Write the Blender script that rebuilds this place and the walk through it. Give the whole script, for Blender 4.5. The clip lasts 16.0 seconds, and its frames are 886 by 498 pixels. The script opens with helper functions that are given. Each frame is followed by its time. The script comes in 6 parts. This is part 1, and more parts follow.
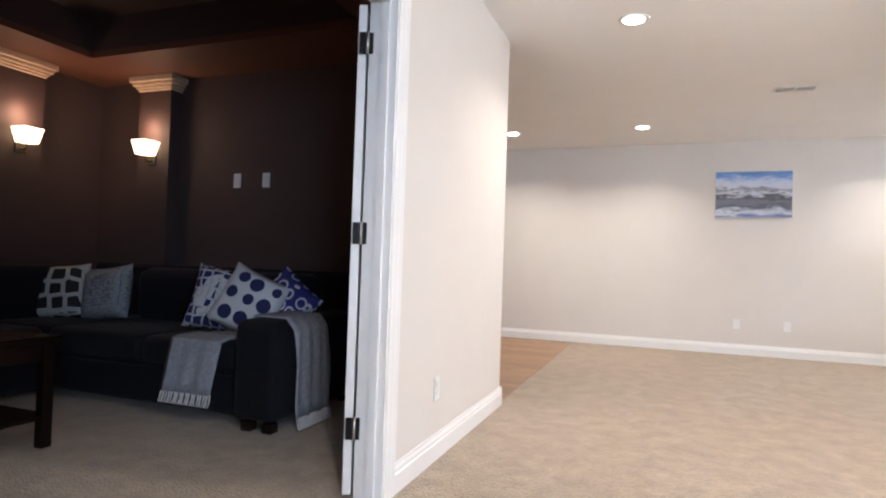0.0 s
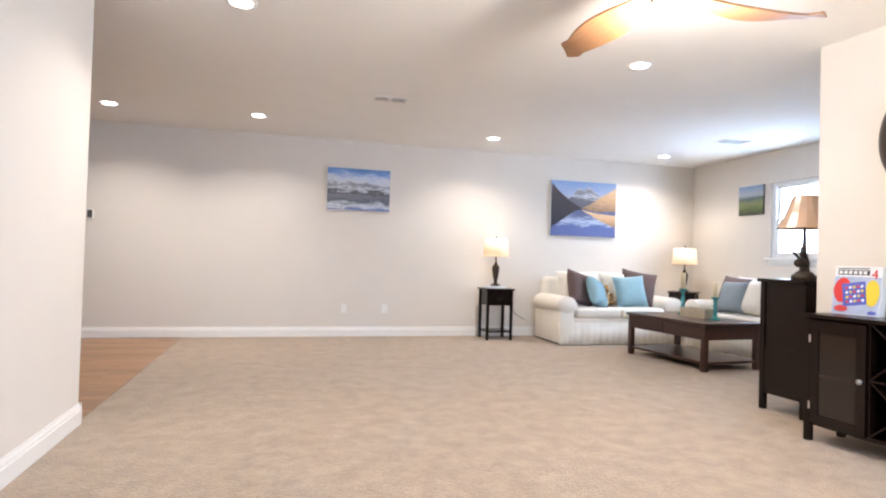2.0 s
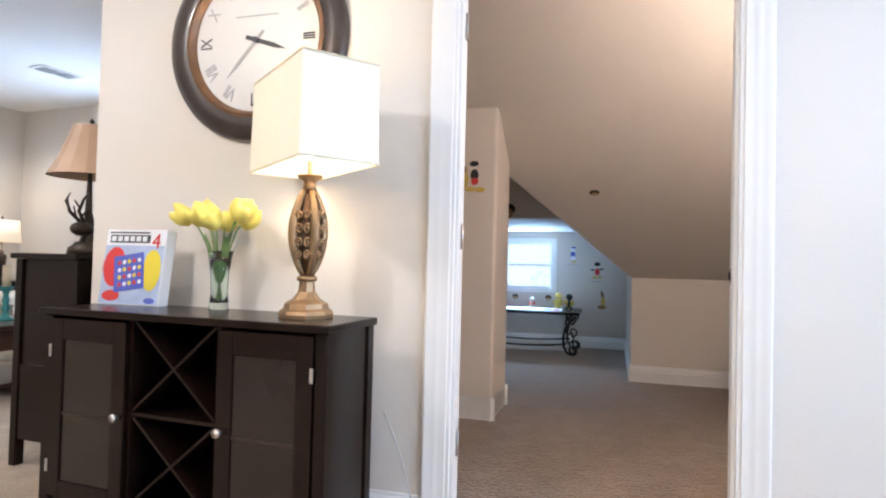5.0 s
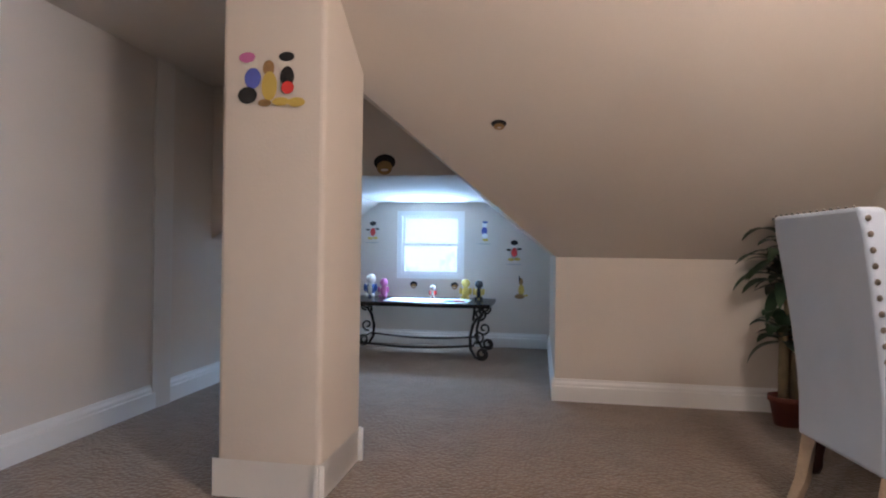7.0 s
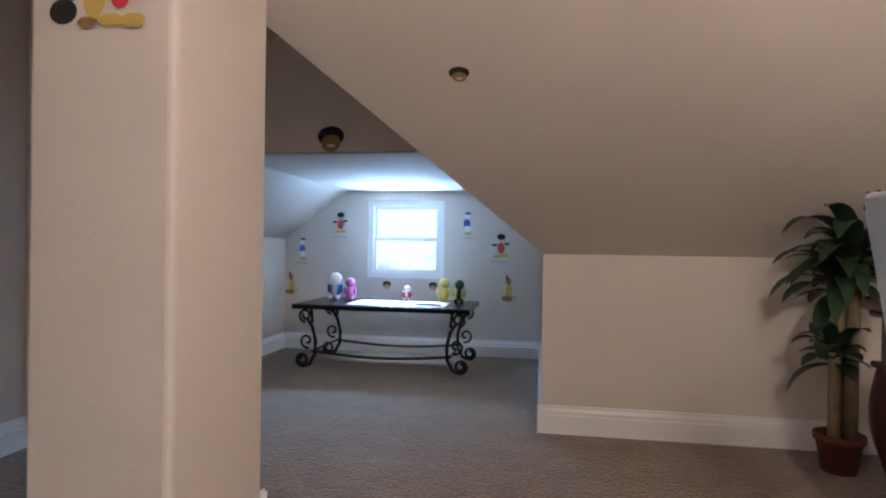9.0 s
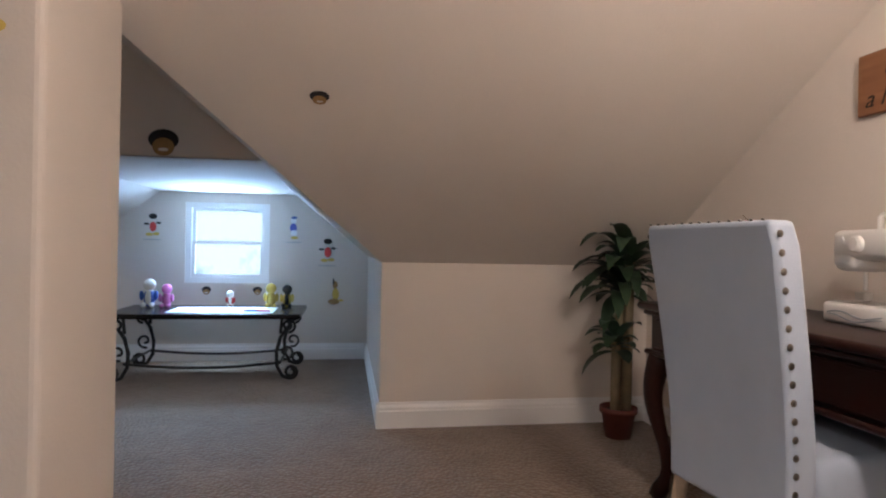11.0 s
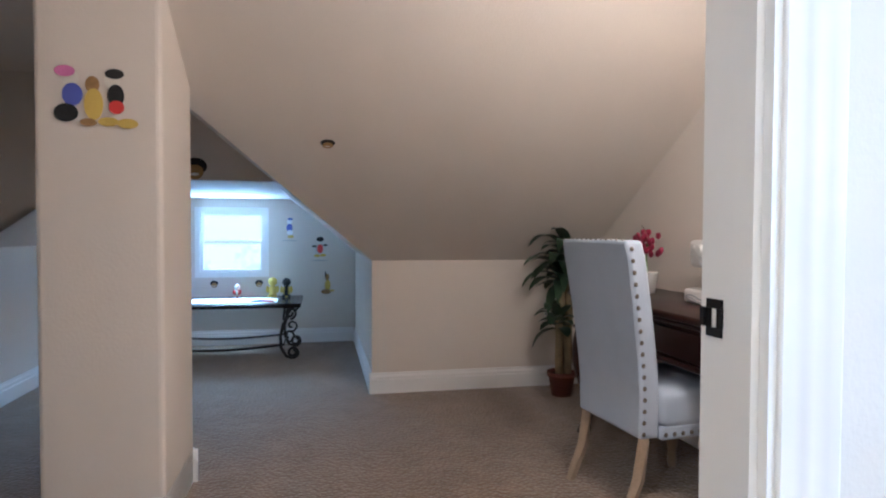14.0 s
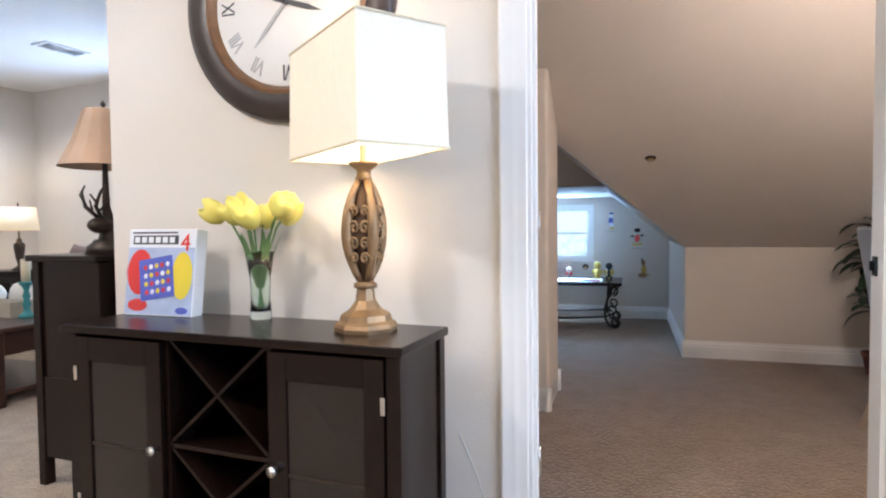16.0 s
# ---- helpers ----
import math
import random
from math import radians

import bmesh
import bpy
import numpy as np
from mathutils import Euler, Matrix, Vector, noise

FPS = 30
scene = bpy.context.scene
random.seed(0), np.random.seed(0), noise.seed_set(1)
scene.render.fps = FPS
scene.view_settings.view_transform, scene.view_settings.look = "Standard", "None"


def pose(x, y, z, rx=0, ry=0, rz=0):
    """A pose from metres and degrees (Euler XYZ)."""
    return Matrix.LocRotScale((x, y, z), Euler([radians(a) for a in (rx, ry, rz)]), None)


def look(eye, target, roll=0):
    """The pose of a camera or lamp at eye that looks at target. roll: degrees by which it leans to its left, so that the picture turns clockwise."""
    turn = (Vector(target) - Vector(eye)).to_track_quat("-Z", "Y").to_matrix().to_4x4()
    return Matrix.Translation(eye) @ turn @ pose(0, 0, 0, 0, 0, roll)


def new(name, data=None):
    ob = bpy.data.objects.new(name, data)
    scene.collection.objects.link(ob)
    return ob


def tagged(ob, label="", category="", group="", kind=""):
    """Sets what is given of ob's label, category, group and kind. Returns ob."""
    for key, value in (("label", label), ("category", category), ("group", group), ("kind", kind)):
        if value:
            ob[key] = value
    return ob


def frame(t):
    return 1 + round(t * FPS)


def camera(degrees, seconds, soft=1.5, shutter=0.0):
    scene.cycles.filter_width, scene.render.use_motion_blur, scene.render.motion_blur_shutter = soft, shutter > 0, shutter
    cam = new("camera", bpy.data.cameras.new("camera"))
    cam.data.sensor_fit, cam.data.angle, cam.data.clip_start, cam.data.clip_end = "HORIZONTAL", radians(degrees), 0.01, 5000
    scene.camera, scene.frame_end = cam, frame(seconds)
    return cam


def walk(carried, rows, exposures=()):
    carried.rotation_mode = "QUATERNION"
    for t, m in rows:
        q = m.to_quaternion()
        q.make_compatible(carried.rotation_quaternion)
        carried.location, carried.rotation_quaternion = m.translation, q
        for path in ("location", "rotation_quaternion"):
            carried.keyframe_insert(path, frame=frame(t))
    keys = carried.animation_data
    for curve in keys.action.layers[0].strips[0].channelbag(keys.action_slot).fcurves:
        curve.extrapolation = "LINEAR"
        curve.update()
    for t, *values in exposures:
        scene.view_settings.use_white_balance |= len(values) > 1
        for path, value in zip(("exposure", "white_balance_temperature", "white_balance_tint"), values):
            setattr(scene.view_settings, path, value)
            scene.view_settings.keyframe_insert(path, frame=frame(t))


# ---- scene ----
cam = camera(73.9, 16.0, soft=2.1)
PATH = [
    (0, (0.885, 0.301, 0.977), (0.19, 2.175, 1.022), 1.9),
    (0.5, (0.935, 0.292, 0.977), (0.481, 2.239, 1.019), 1.9),
    (1, (0.948, 0.319, 1.014), (0.801, 2.314, 1.049), 2.0),
    (1.5, (0.948, 0.368, 1.018), (1.153, 2.357, 1.057), 1.9),
    (2, (0.997, 0.412, 1.031), (1.512, 2.345, 1.066), 1.7),
    (2.5, (1.121, 0.567, 0.997), (1.862, 2.424, 1.039), 1.7),
    (3, (1.305, 0.731, 1.017), (2.339, 2.442, 1.058), 1.8),
    (3.5, (1.529, 0.915, 0.992), (2.86, 2.407, 1.038), 1.8),
    (4, (1.827, 1.046, 0.963), (3.408, 2.271, 1.014), 1.7),
    (4.5, (2.231, 1.136, 0.959), (3.954, 2.151, 1.004), 1.6),
    (5, (2.668, 1.231, 0.96), (4.519, 1.986, 1.008), 1.4),
    (5.2, (2.839, 1.249, 0.953), (4.724, 1.915, 1.005), 1.5),
    (7.5, (4.686, 1.352, 0.891), (6.616, 1.879, 0.9), 0.8),
    (8, (5.001, 1.302, 0.887), (6.919, 1.869, 0.886), 1.0),
    (10.5, (4.872, 1.454, 0.942), (6.865, 1.611, 0.931), 0.9),
    (11, (4.794, 1.492, 0.957), (6.79, 1.374, 0.953), 1.1),
    (11.5, (4.763, 1.52, 0.985), (6.715, 1.086, 0.98), 1.1),
    (12, (4.689, 1.606, 0.979), (6.573, 0.936, 0.976), 1.1),
    (12.5, (4.613, 1.644, 0.99), (6.463, 0.884, 0.979), 1.0),
    (13, (4.489, 1.626, 1.013), (6.349, 0.894, 0.983), 0.8),
    (13.5, (4.316, 1.549, 1.035), (6.267, 1.106, 0.989), 0.3),
    (14, (4.04, 1.543, 1.058), (6.032, 1.347, 1.003), 0.2),
    (14.5, (3.7, 1.575, 1.05), (5.699, 1.543, 0.992), 0.0),
    (15, (3.401, 1.538, 1.056), (5.387, 1.76, 0.988), -0.3),
    (15.5, (3.137, 1.511, 1.063), (5.067, 2.029, 0.987), -0.5),
    (16, (2.88, 1.521, 1.062), (4.712, 2.321, 0.984), -0.6),
]
EXPOSURES = [(0.0, 0.44, 6050, 15), (3.5, 0.38, 5950, 16), (5.0, 0.2, 5750, 14), (8.0, 0.24, 5750, 16), (13.0, 0.08, 5850, 16), (14.5, 0.34, 5050, 9), (16.0, 0.16, 5600, 14)]
walk(cam, [(t, look(eye, target, roll)) for t, eye, target, roll in PATH], EXPOSURES)

# ---- light ----
world = bpy.data.worlds.new("sky")
scene.world = world
world.use_nodes = True
wn = world.node_tree.nodes
sky = wn.new("ShaderNodeTexSky")
sky.sky_type, sky.sun_disc, sky.sun_elevation, sky.sun_rotation = "NISHITA", False, radians(40), radians(200)
world.node_tree.links.new(sky.outputs[0], wn["Background"].inputs[0])
wn["Background"].inputs[1].default_value = 0.15

WARM, SOFT, DAY = (1.0, 0.74, 0.42), (1.0, 0.89, 0.73), (0.62, 0.80, 1.0)


def lamp(name, kind, m, power, colour, size=0.1, size_y=None, spread=None, angle=None, blend=0.6):
    data = bpy.data.lights.new(name, kind)
    data.energy, data.color = power, colour
    if kind == "AREA":
        data.shape, data.size = ("RECTANGLE", size) if size_y else ("DISK", size)
        if size_y:
            data.size_y = size_y
        if spread:
            data.spread = radians(spread)
    else:
        data.shadow_soft_size = size
    if angle:
        data.spot_size, data.spot_blend = radians(angle), blend
    ob = new(name, data)
    ob.matrix_world = m
    return tagged(ob, "light source", "light", kind="structure")


CEIL = 2.54
# the last two are unseen, added by continuing the grid for more light
CANS = [(0.69, 4.13), (-0.81, 7.14), (0.66, 7.11), (3.42, 7.25), (5.98, 7.46), (3.53, 4.31), (0.69, 1.0), (3.5, 0.6)]
CAN_POWER = 13.5
for cx, cy in CANS:
    lamp("can_lamp", "AREA", pose(cx, cy, CEIL - 0.025), CAN_POWER, SOFT, 0.13, spread=135)

# the frame of the rotated attic room: origin at the free end of the clock wall
A = pose(4.46, 3.6, 0, 0, 0, 6)

lamp("attic_lamp", "POINT", A @ pose(0.30, -3.05, 1.80), 40, (1.0, 0.82, 0.65), 0.09)
# added fill under the fan to brighten room and ceiling, no known source
lamp("room_fill_lamp", "POINT", pose(2.75, 2.85, 2.15), 66, SOFT, 0.09)
WIN_FACE = 5.15
for drop, watts in ((-1.3, 27), (1.2, 15)):
    lamp("dormer_daylight", "AREA", A @ look((WIN_FACE + 0.10, -1.18, 0.96), (WIN_FACE - 0.9, -1.18, 0.96 + drop)), watts, (0.44, 0.70, 1.0), 0.60, 0.55, spread=86)
SW = (2.2, 4.2, 0.9, 2.1)
lamp("south_daylight", "AREA", look(((SW[0] + SW[1]) / 2, -1.76, 1.5), (1.9, 3.0, 2.6)), 80, (0.58, 0.78, 1.0), 1.8, 1.1)
lamp("wing_daylight", "AREA", look((7.095, 6.165, 1.65), (5.0, 6.165, 1.5)), 40, DAY, 0.85, 0.85)

# ---- materials ----
def mat(name, colour, rough=0.6, metal=0.0, vary=0.06, scale=6.0, bump=0.0, bscale=120.0, spec=0.5, trans=0.0, sheen=0.0, coat=0.0, random=0.0):
    m = bpy.data.materials.new(name)
    m.use_nodes = True
    nt = m.node_tree
    N, Lk = nt.nodes, nt.links
    b = N["Principled BSDF"]
    b.inputs["Roughness"].default_value, b.inputs["Metallic"].default_value = rough, metal
    b.inputs["Specular IOR Level"].default_value = spec
    b.inputs["Transmission Weight"].default_value = trans
    b.inputs["Sheen Weight"].default_value = sheen
    b.inputs["Coat Weight"].default_value = coat
    tc = N.new("ShaderNodeTexCoord")
    n1 = N.new("ShaderNodeTexNoise")
    n1.inputs["Scale"].default_value, n1.inputs["Detail"].default_value = scale, 8
    Lk.new(tc.outputs["Object"], n1.inputs["Vector"])
    mix = N.new("ShaderNodeMix")
    mix.data_type = "RGBA"
    mix.inputs[6].default_value = (*[max(0, c * (1 - vary * 2)) for c in colour], 1)
    mix.inputs[7].default_value = (*[min(1, c * (1 + vary * 2)) for c in colour], 1)
    Lk.new(n1.outputs["Fac"], mix.inputs[0])
    last = mix.outputs[2]
    if random:
        info, hsv = N.new("ShaderNodeObjectInfo"), N.new("ShaderNodeHueSaturation")
        mr = N.new("ShaderNodeMapRange")
        mr.inputs["To Min"].default_value, mr.inputs["To Max"].default_value = 1 - random, 1 + random
        Lk.new(info.outputs["Random"], mr.inputs["Value"])
        Lk.new(mr.outputs[0], hsv.inputs["Value"])
        Lk.new(last, hsv.inputs["Color"])
        last = hsv.outputs[0]
    Lk.new(last, b.inputs["Base Color"])
    if bump:
        n2, bp = N.new("ShaderNodeTexNoise"), N.new("ShaderNodeBump")
        n2.inputs["Scale"].default_value, n2.inputs["Detail"].default_value = bscale, 3
        bp.inputs["Strength"].default_value, bp.inputs["Distance"].default_value = bump, 0.01
        Lk.new(tc.outputs["Object"], n2.inputs["Vector"])
        Lk.new(n2.outputs["Fac"], bp.inputs["Height"])
        Lk.new(bp.outputs[0], b.inputs["Normal"])
    return m


def wood(name, dark, light, rough=0.35, stretch=(1, 12, 12), scale=4.0, coat=0.0, random=0.0):
    m = mat(name, light, rough, vary=0, coat=coat, random=random)
    nt = m.node_tree
    N, Lk = nt.nodes, nt.links
    mix = next(n for n in N if n.type == "MIX")
    noise_node = next(n for n in N if n.type == "TEX_NOISE")
    mp = N.new("ShaderNodeMapping")
    mp.inputs["Scale"].default_value = stretch
    tc = next(n for n in N if n.type == "TEX_COORD")
    Lk.new(tc.outputs["Object"], mp.inputs["Vector"])
    Lk.new(mp.outputs[0], noise_node.inputs["Vector"])
    noise_node.inputs["Scale"].default_value = scale
    noise_node.inputs["Distortion"].default_value = 1.2
    mix.inputs[6].default_value, mix.inputs[7].default_value = (*dark, 1), (*light, 1)
    return m


def glow(name, colour, strength):
    m = bpy.data.materials.new(name)
    m.use_nodes = True
    b = m.node_tree.nodes["Principled BSDF"]
    b.inputs["Base Color"].default_value = (0.9, 0.9, 0.9, 1)
    b.inputs["Emission Color"].default_value, b.inputs["Emission Strength"].default_value = (*colour, 1), strength
    return m


def shade_cloth(name, colour, strength):
    m = mat(name, (0.85, 0.80, 0.68), 0.8, vary=0.03, scale=60, bump=0.15, bscale=400)
    b = m.node_tree.nodes["Principled BSDF"]
    b.inputs["Emission Color"].default_value, b.inputs["Emission Strength"].default_value = (*colour, 1), strength
    return m


def carpet(name, colour, scale):
    m = mat(name, colour, 0.95, vary=0.12, scale=11.0, bump=0.7, bscale=110, spec=0.1, sheen=0.3)
    nt = m.node_tree
    N, Lk = nt.nodes, nt.links
    b = N["Principled BSDF"]
    tc = next(n for n in N if n.type == "TEX_COORD")
    vo, mul = N.new("ShaderNodeTexVoronoi"), N.new("ShaderNodeMix")
    vo.inputs["Scale"].default_value = scale
    Lk.new(tc.outputs["Object"], vo.inputs["Vector"])
    mul.data_type, mul.blend_type = "RGBA", "MULTIPLY"
    mul.inputs[0].default_value = 0.5
    src = b.inputs["Base Color"].links[0].from_socket
    ramp = N.new("ShaderNodeValToRGB")
    ramp.color_ramp.elements[0].color, ramp.color_ramp.elements[1].color = (1, 1, 1, 1), (0.55, 0.55, 0.55, 1)
    ramp.color_ramp.elements[1].position = 0.8
    Lk.new(vo.outputs["Distance"], ramp.inputs[0])
    Lk.new(src, mul.inputs[6])
    Lk.new(ramp.outputs[0], mul.inputs[7])
    Lk.new(mul.outputs[2], b.inputs["Base Color"])
    nb, rb, m2 = N.new("ShaderNodeTexNoise"), N.new("ShaderNodeValToRGB"), N.new("ShaderNodeMix")
    nb.inputs["Scale"].default_value, nb.inputs["Detail"].default_value, nb.inputs["Distortion"].default_value = 6.5, 7, 0.3
    rb.color_ramp.elements[0].color, rb.color_ramp.elements[0].position = (0.90, 0.885, 0.87, 1), 0.36
    rb.color_ramp.elements[1].color, rb.color_ramp.elements[1].position = (1.07, 1.07, 1.08, 1), 0.66
    m2.data_type, m2.blend_type = "RGBA", "MULTIPLY"
    m2.inputs[0].default_value = 1.0
    Lk.new(tc.outputs["Object"], nb.inputs["Vector"])
    Lk.new(nb.outputs["Fac"], rb.inputs[0])
    Lk.new(mul.outputs[2], m2.inputs[6])
    Lk.new(rb.outputs[0], m2.inputs[7])
    Lk.new(m2.outputs[2], b.inputs["Base Color"])
    bp = next(n for n in N if n.type == "BUMP")
    Lk.new(vo.outputs["Distance"], bp.inputs["Height"])
    bp.invert = True
    return m


def landscape(name, stops, scale, seed, amount):
    """A printed view: colours by height, broken up by ridged noise."""
    m = bpy.data.materials.new(name)
    m.use_nodes = True
    N, Lk = m.node_tree.nodes, m.node_tree.links
    b = N["Principled BSDF"]
    b.inputs["Roughness"].default_value = 0.6
    tc, mp, n1, ramp = N.new("ShaderNodeTexCoord"), N.new("ShaderNodeMapping"), N.new("ShaderNodeTexNoise"), N.new("ShaderNodeValToRGB")
    mp.inputs["Scale"].default_value, mp.inputs["Location"].default_value = (1, 1, 2.2), (seed, 0, 0)
    sep, add = N.new("ShaderNodeSeparateXYZ"), N.new("ShaderNodeMath")
    Lk.new(tc.outputs["Generated"], mp.inputs["Vector"])
    Lk.new(mp.outputs[0], n1.inputs["Vector"])
    n1.inputs["Scale"].default_value, n1.inputs["Detail"].default_value, n1.inputs["Roughness"].default_value = scale, 9, 0.65
    Lk.new(tc.outputs["Generated"], sep.inputs[0])
    add.operation = "MULTIPLY_ADD"
    add.inputs[1].default_value = amount
    Lk.new(n1.outputs["Fac"], add.inputs[0])
    Lk.new(sep.outputs[2], add.inputs[2])
    sub = N.new("ShaderNodeMath")
    sub.operation = "SUBTRACT"
    sub.inputs[1].default_value = amount / 2
    Lk.new(add.outputs[0], sub.inputs[0])
    cr = ramp.color_ramp
    while len(cr.elements) < len(stops):
        cr.elements.new(0.5)
    for e, (p, c) in zip(cr.elements, stops):
        e.position, e.color = p, (*c, 1)
    Lk.new(sub.outputs[0], ramp.inputs[0])
    Lk.new(ramp.outputs[0], b.inputs["Base Color"])
    return m


def spots(name, ground, mark, scale, low, high, kind="VORONOI"):
    """A printed cloth of light marks on a darker ground."""
    m = mat(name, ground, 0.9, vary=0.03, bump=0.2, bscale=300)
    N, Lk = m.node_tree.nodes, m.node_tree.links
    b = N["Principled BSDF"]
    tc = next(n for n in N if n.type == "TEX_COORD")
    vo, ramp = N.new("ShaderNodeTexVoronoi"), N.new("ShaderNodeValToRGB")
    vo.inputs["Scale"].default_value, vo.inputs["Randomness"].default_value = scale, 0.35
    if kind == "EDGE":
        vo.feature = "DISTANCE_TO_EDGE"
    Lk.new(tc.outputs["Object"], vo.inputs["Vector"])
    cr = ramp.color_ramp
    cr.interpolation = "CONSTANT"
    cr.elements[0].color, cr.elements[1].color = (*ground, 1), (*mark, 1)
    cr.elements[1].position = low
    e = cr.elements.new(high)
    e.color = (*ground, 1)
    Lk.new(vo.outputs["Distance"], ramp.inputs[0])
    Lk.new(ramp.outputs[0], b.inputs["Base Color"])
    return m


M_WALL = mat("wall_paint", (0.71, 0.67, 0.62), 0.75, vary=0.015, scale=3, bump=0.10, bscale=90, spec=0.3)
M_ATTIC = mat("attic_paint", (0.68, 0.615, 0.545), 0.75, vary=0.02, scale=3, bump=0.12, bscale=90, spec=0.3)
M_CEIL = mat("ceiling_paint", (0.87, 0.86, 0.84), 0.85, vary=0.015, scale=3, bump=0.12, bscale=70, spec=0.2)
M_TRIM = mat("white_trim", (0.82, 0.81, 0.79), 0.35, vary=0.02, scale=5)
M_CARPET = carpet("beige_carpet", (0.44, 0.345, 0.25), 85)
M_CARPET2 = carpet("taupe_carpet", (0.245, 0.172, 0.115), 60)
M_OAK = wood("oak_boards", (0.22, 0.11, 0.05), (0.40, 0.22, 0.10), 0.35, (1, 9, 1), 5, random=0.18)
M_ESP = wood("espresso_wood", (0.006, 0.003, 0.0022), (0.013, 0.0062, 0.0042), 0.24)
M_ESP.node_tree.nodes["Principled BSDF"].inputs["Specular IOR Level"].default_value = 0.28
M_MAHOG = wood("mahogany", (0.010, 0.0026, 0.0018), (0.026, 0.0066, 0.0042), 0.3)
M_MAHOG.node_tree.nodes["Principled BSDF"].inputs["Specular IOR Level"].default_value = 0.3
M_CHERRY = wood("cherry_wood", (0.026, 0.009, 0.006), (0.06, 0.022, 0.013), 0.3)
M_BLADE = wood("fan_blade_wood", (0.26, 0.13, 0.06), (0.40, 0.21, 0.10), 0.4)
M_SIGN = wood("sign_board", (0.16, 0.062, 0.024), (0.34, 0.155, 0.065), 0.5, (1, 10, 10), 3)
M_LEGOAK = wood("limed_oak", (0.24, 0.17, 0.11), (0.36, 0.27, 0.19), 0.5)
M_DARK = mat("theatre_paint", (0.070, 0.043, 0.040), 0.7, vary=0.03, bump=0.05)
M_SOFFIT = mat("theatre_soffit_paint", (0.16, 0.065, 0.04), 0.6, vary=0.04)
M_PLASTER = mat("gilded_plaster", (0.62, 0.47, 0.33), 0.5, vary=0.1, scale=20, bump=0.3, bscale=50)
M_BLACK = mat("black_velvet", (0.007, 0.007, 0.011), 0.85, vary=0.1, scale=9, sheen=0.04, spec=0.2, bump=0.1, bscale=200)
M_WHITE_CLOTH = mat("white_slipcover", (0.80, 0.76, 0.68), 0.9, vary=0.03, scale=8, bump=0.25, bscale=30, sheen=0.2)
M_BROWN = mat("plum_brown_cloth", (0.11, 0.066, 0.060), 0.6, vary=0.1, scale=9, bump=0.2, bscale=60)
M_AQUA = mat("aqua_cloth", (0.26, 0.43, 0.50), 0.75, vary=0.07, scale=9, bump=0.2, bscale=200)
M_GREYBLUE = mat("grey_blue_cloth", (0.25, 0.30, 0.34), 0.75, vary=0.07, scale=9, bump=0.2, bscale=200)
M_LINEN = mat("pale_linen", (0.35, 0.40, 0.48), 0.9, vary=0.05, scale=7, bump=0.2, bscale=350, sheen=0.2)
M_THROW = mat("grey_throw", (0.34, 0.35, 0.39), 0.95, vary=0.2, scale=45, bump=0.6, bscale=160)
M_FRINGE = mat("pale_fringe", (0.62, 0.60, 0.58), 0.95, vary=0.08)
M_IRON = mat("wrought_iron", (0.030, 0.026, 0.024), 0.5, 0.6, vary=0.15, scale=20, bump=0.2, bscale=60)
M_BLACKMETAL = mat("black_hinge_metal", (0.012, 0.012, 0.013), 0.4, 0.7)
M_STEEL = mat("brushed_nickel", (0.62, 0.60, 0.57), 0.3, 1.0)
M_NAIL = mat("aged_pewter", (0.16, 0.14, 0.12), 0.32, 0.9)
M_BURN = mat("burnt_lettering", (0.016, 0.008, 0.006), 0.7)
M_BRONZE = mat("dark_bronze", (0.05, 0.036, 0.026), 0.45, 0.5, vary=0.2, scale=14)
M_GOLD = mat("antique_gold", (0.30, 0.19, 0.095), 0.42, 0.55, vary=0.25, scale=18, bump=0.3, bscale=40)
M_GOLDDARK = mat("antique_gold_recess", (0.10, 0.055, 0.028), 0.55, 0.4, vary=0.25, scale=18)
M_CLOCKRIM = mat("clock_rim", (0.030, 0.020, 0.016), 0.38, vary=0.25, scale=14, coat=0.3)
M_CLOCKIN = mat("clock_inner_rim", (0.20, 0.105, 0.05), 0.4, 0.35, vary=0.2, scale=16)
M_FACE = mat("clock_face_paper", (0.72, 0.70, 0.67), 0.25, vary=0.05, scale=4)
M_INK = mat("dark_ink", (0.06, 0.06, 0.065), 0.6)
M_GREYINK = mat("faded_ink", (0.40, 0.40, 0.40), 0.7)
M_PLASTIC = mat("white_plastic", (0.78, 0.77, 0.74), 0.35)
M_SEW = mat("sewing_machine_plastic", (0.80, 0.78, 0.75), 0.3, vary=0.01)
M_SHADE = shade_cloth("lamp_shade_linen", (1.0, 0.70, 0.26), 0.10)
M_SHADE2 = shade_cloth("lamp_shade_cream", (1.0, 0.62, 0.22), 0.40)
M_PLEAT = mat("parchment_shade", (0.45, 0.30, 0.20), 0.25, vary=0.15, scale=5, coat=0.6)
M_CANGLOW = glow("can_light_glow", (1.0, 0.95, 0.86), 12)
M_SCONCE = glow("sconce_glass", (1.0, 0.72, 0.40), 4.0)
M_TEAL = mat("weathered_teal_wood", (0.045, 0.26, 0.27), 0.55, vary=0.25, scale=18)
M_WAX = mat("candle_wax", (0.70, 0.62, 0.44), 0.5)
M_BOXWOOD = mat("whitewashed_crate", (0.50, 0.44, 0.34), 0.7, vary=0.1, scale=20)
M_LEAF = mat("green_leaf", (0.022, 0.046, 0.022), 0.42, vary=0.35, scale=9)
M_STALK = mat("plant_stalk", (0.22, 0.17, 0.10), 0.8, vary=0.3, scale=14, bump=0.4, bscale=30)
M_POT = mat("terracotta", (0.16, 0.042, 0.028), 0.6, vary=0.15, scale=12)
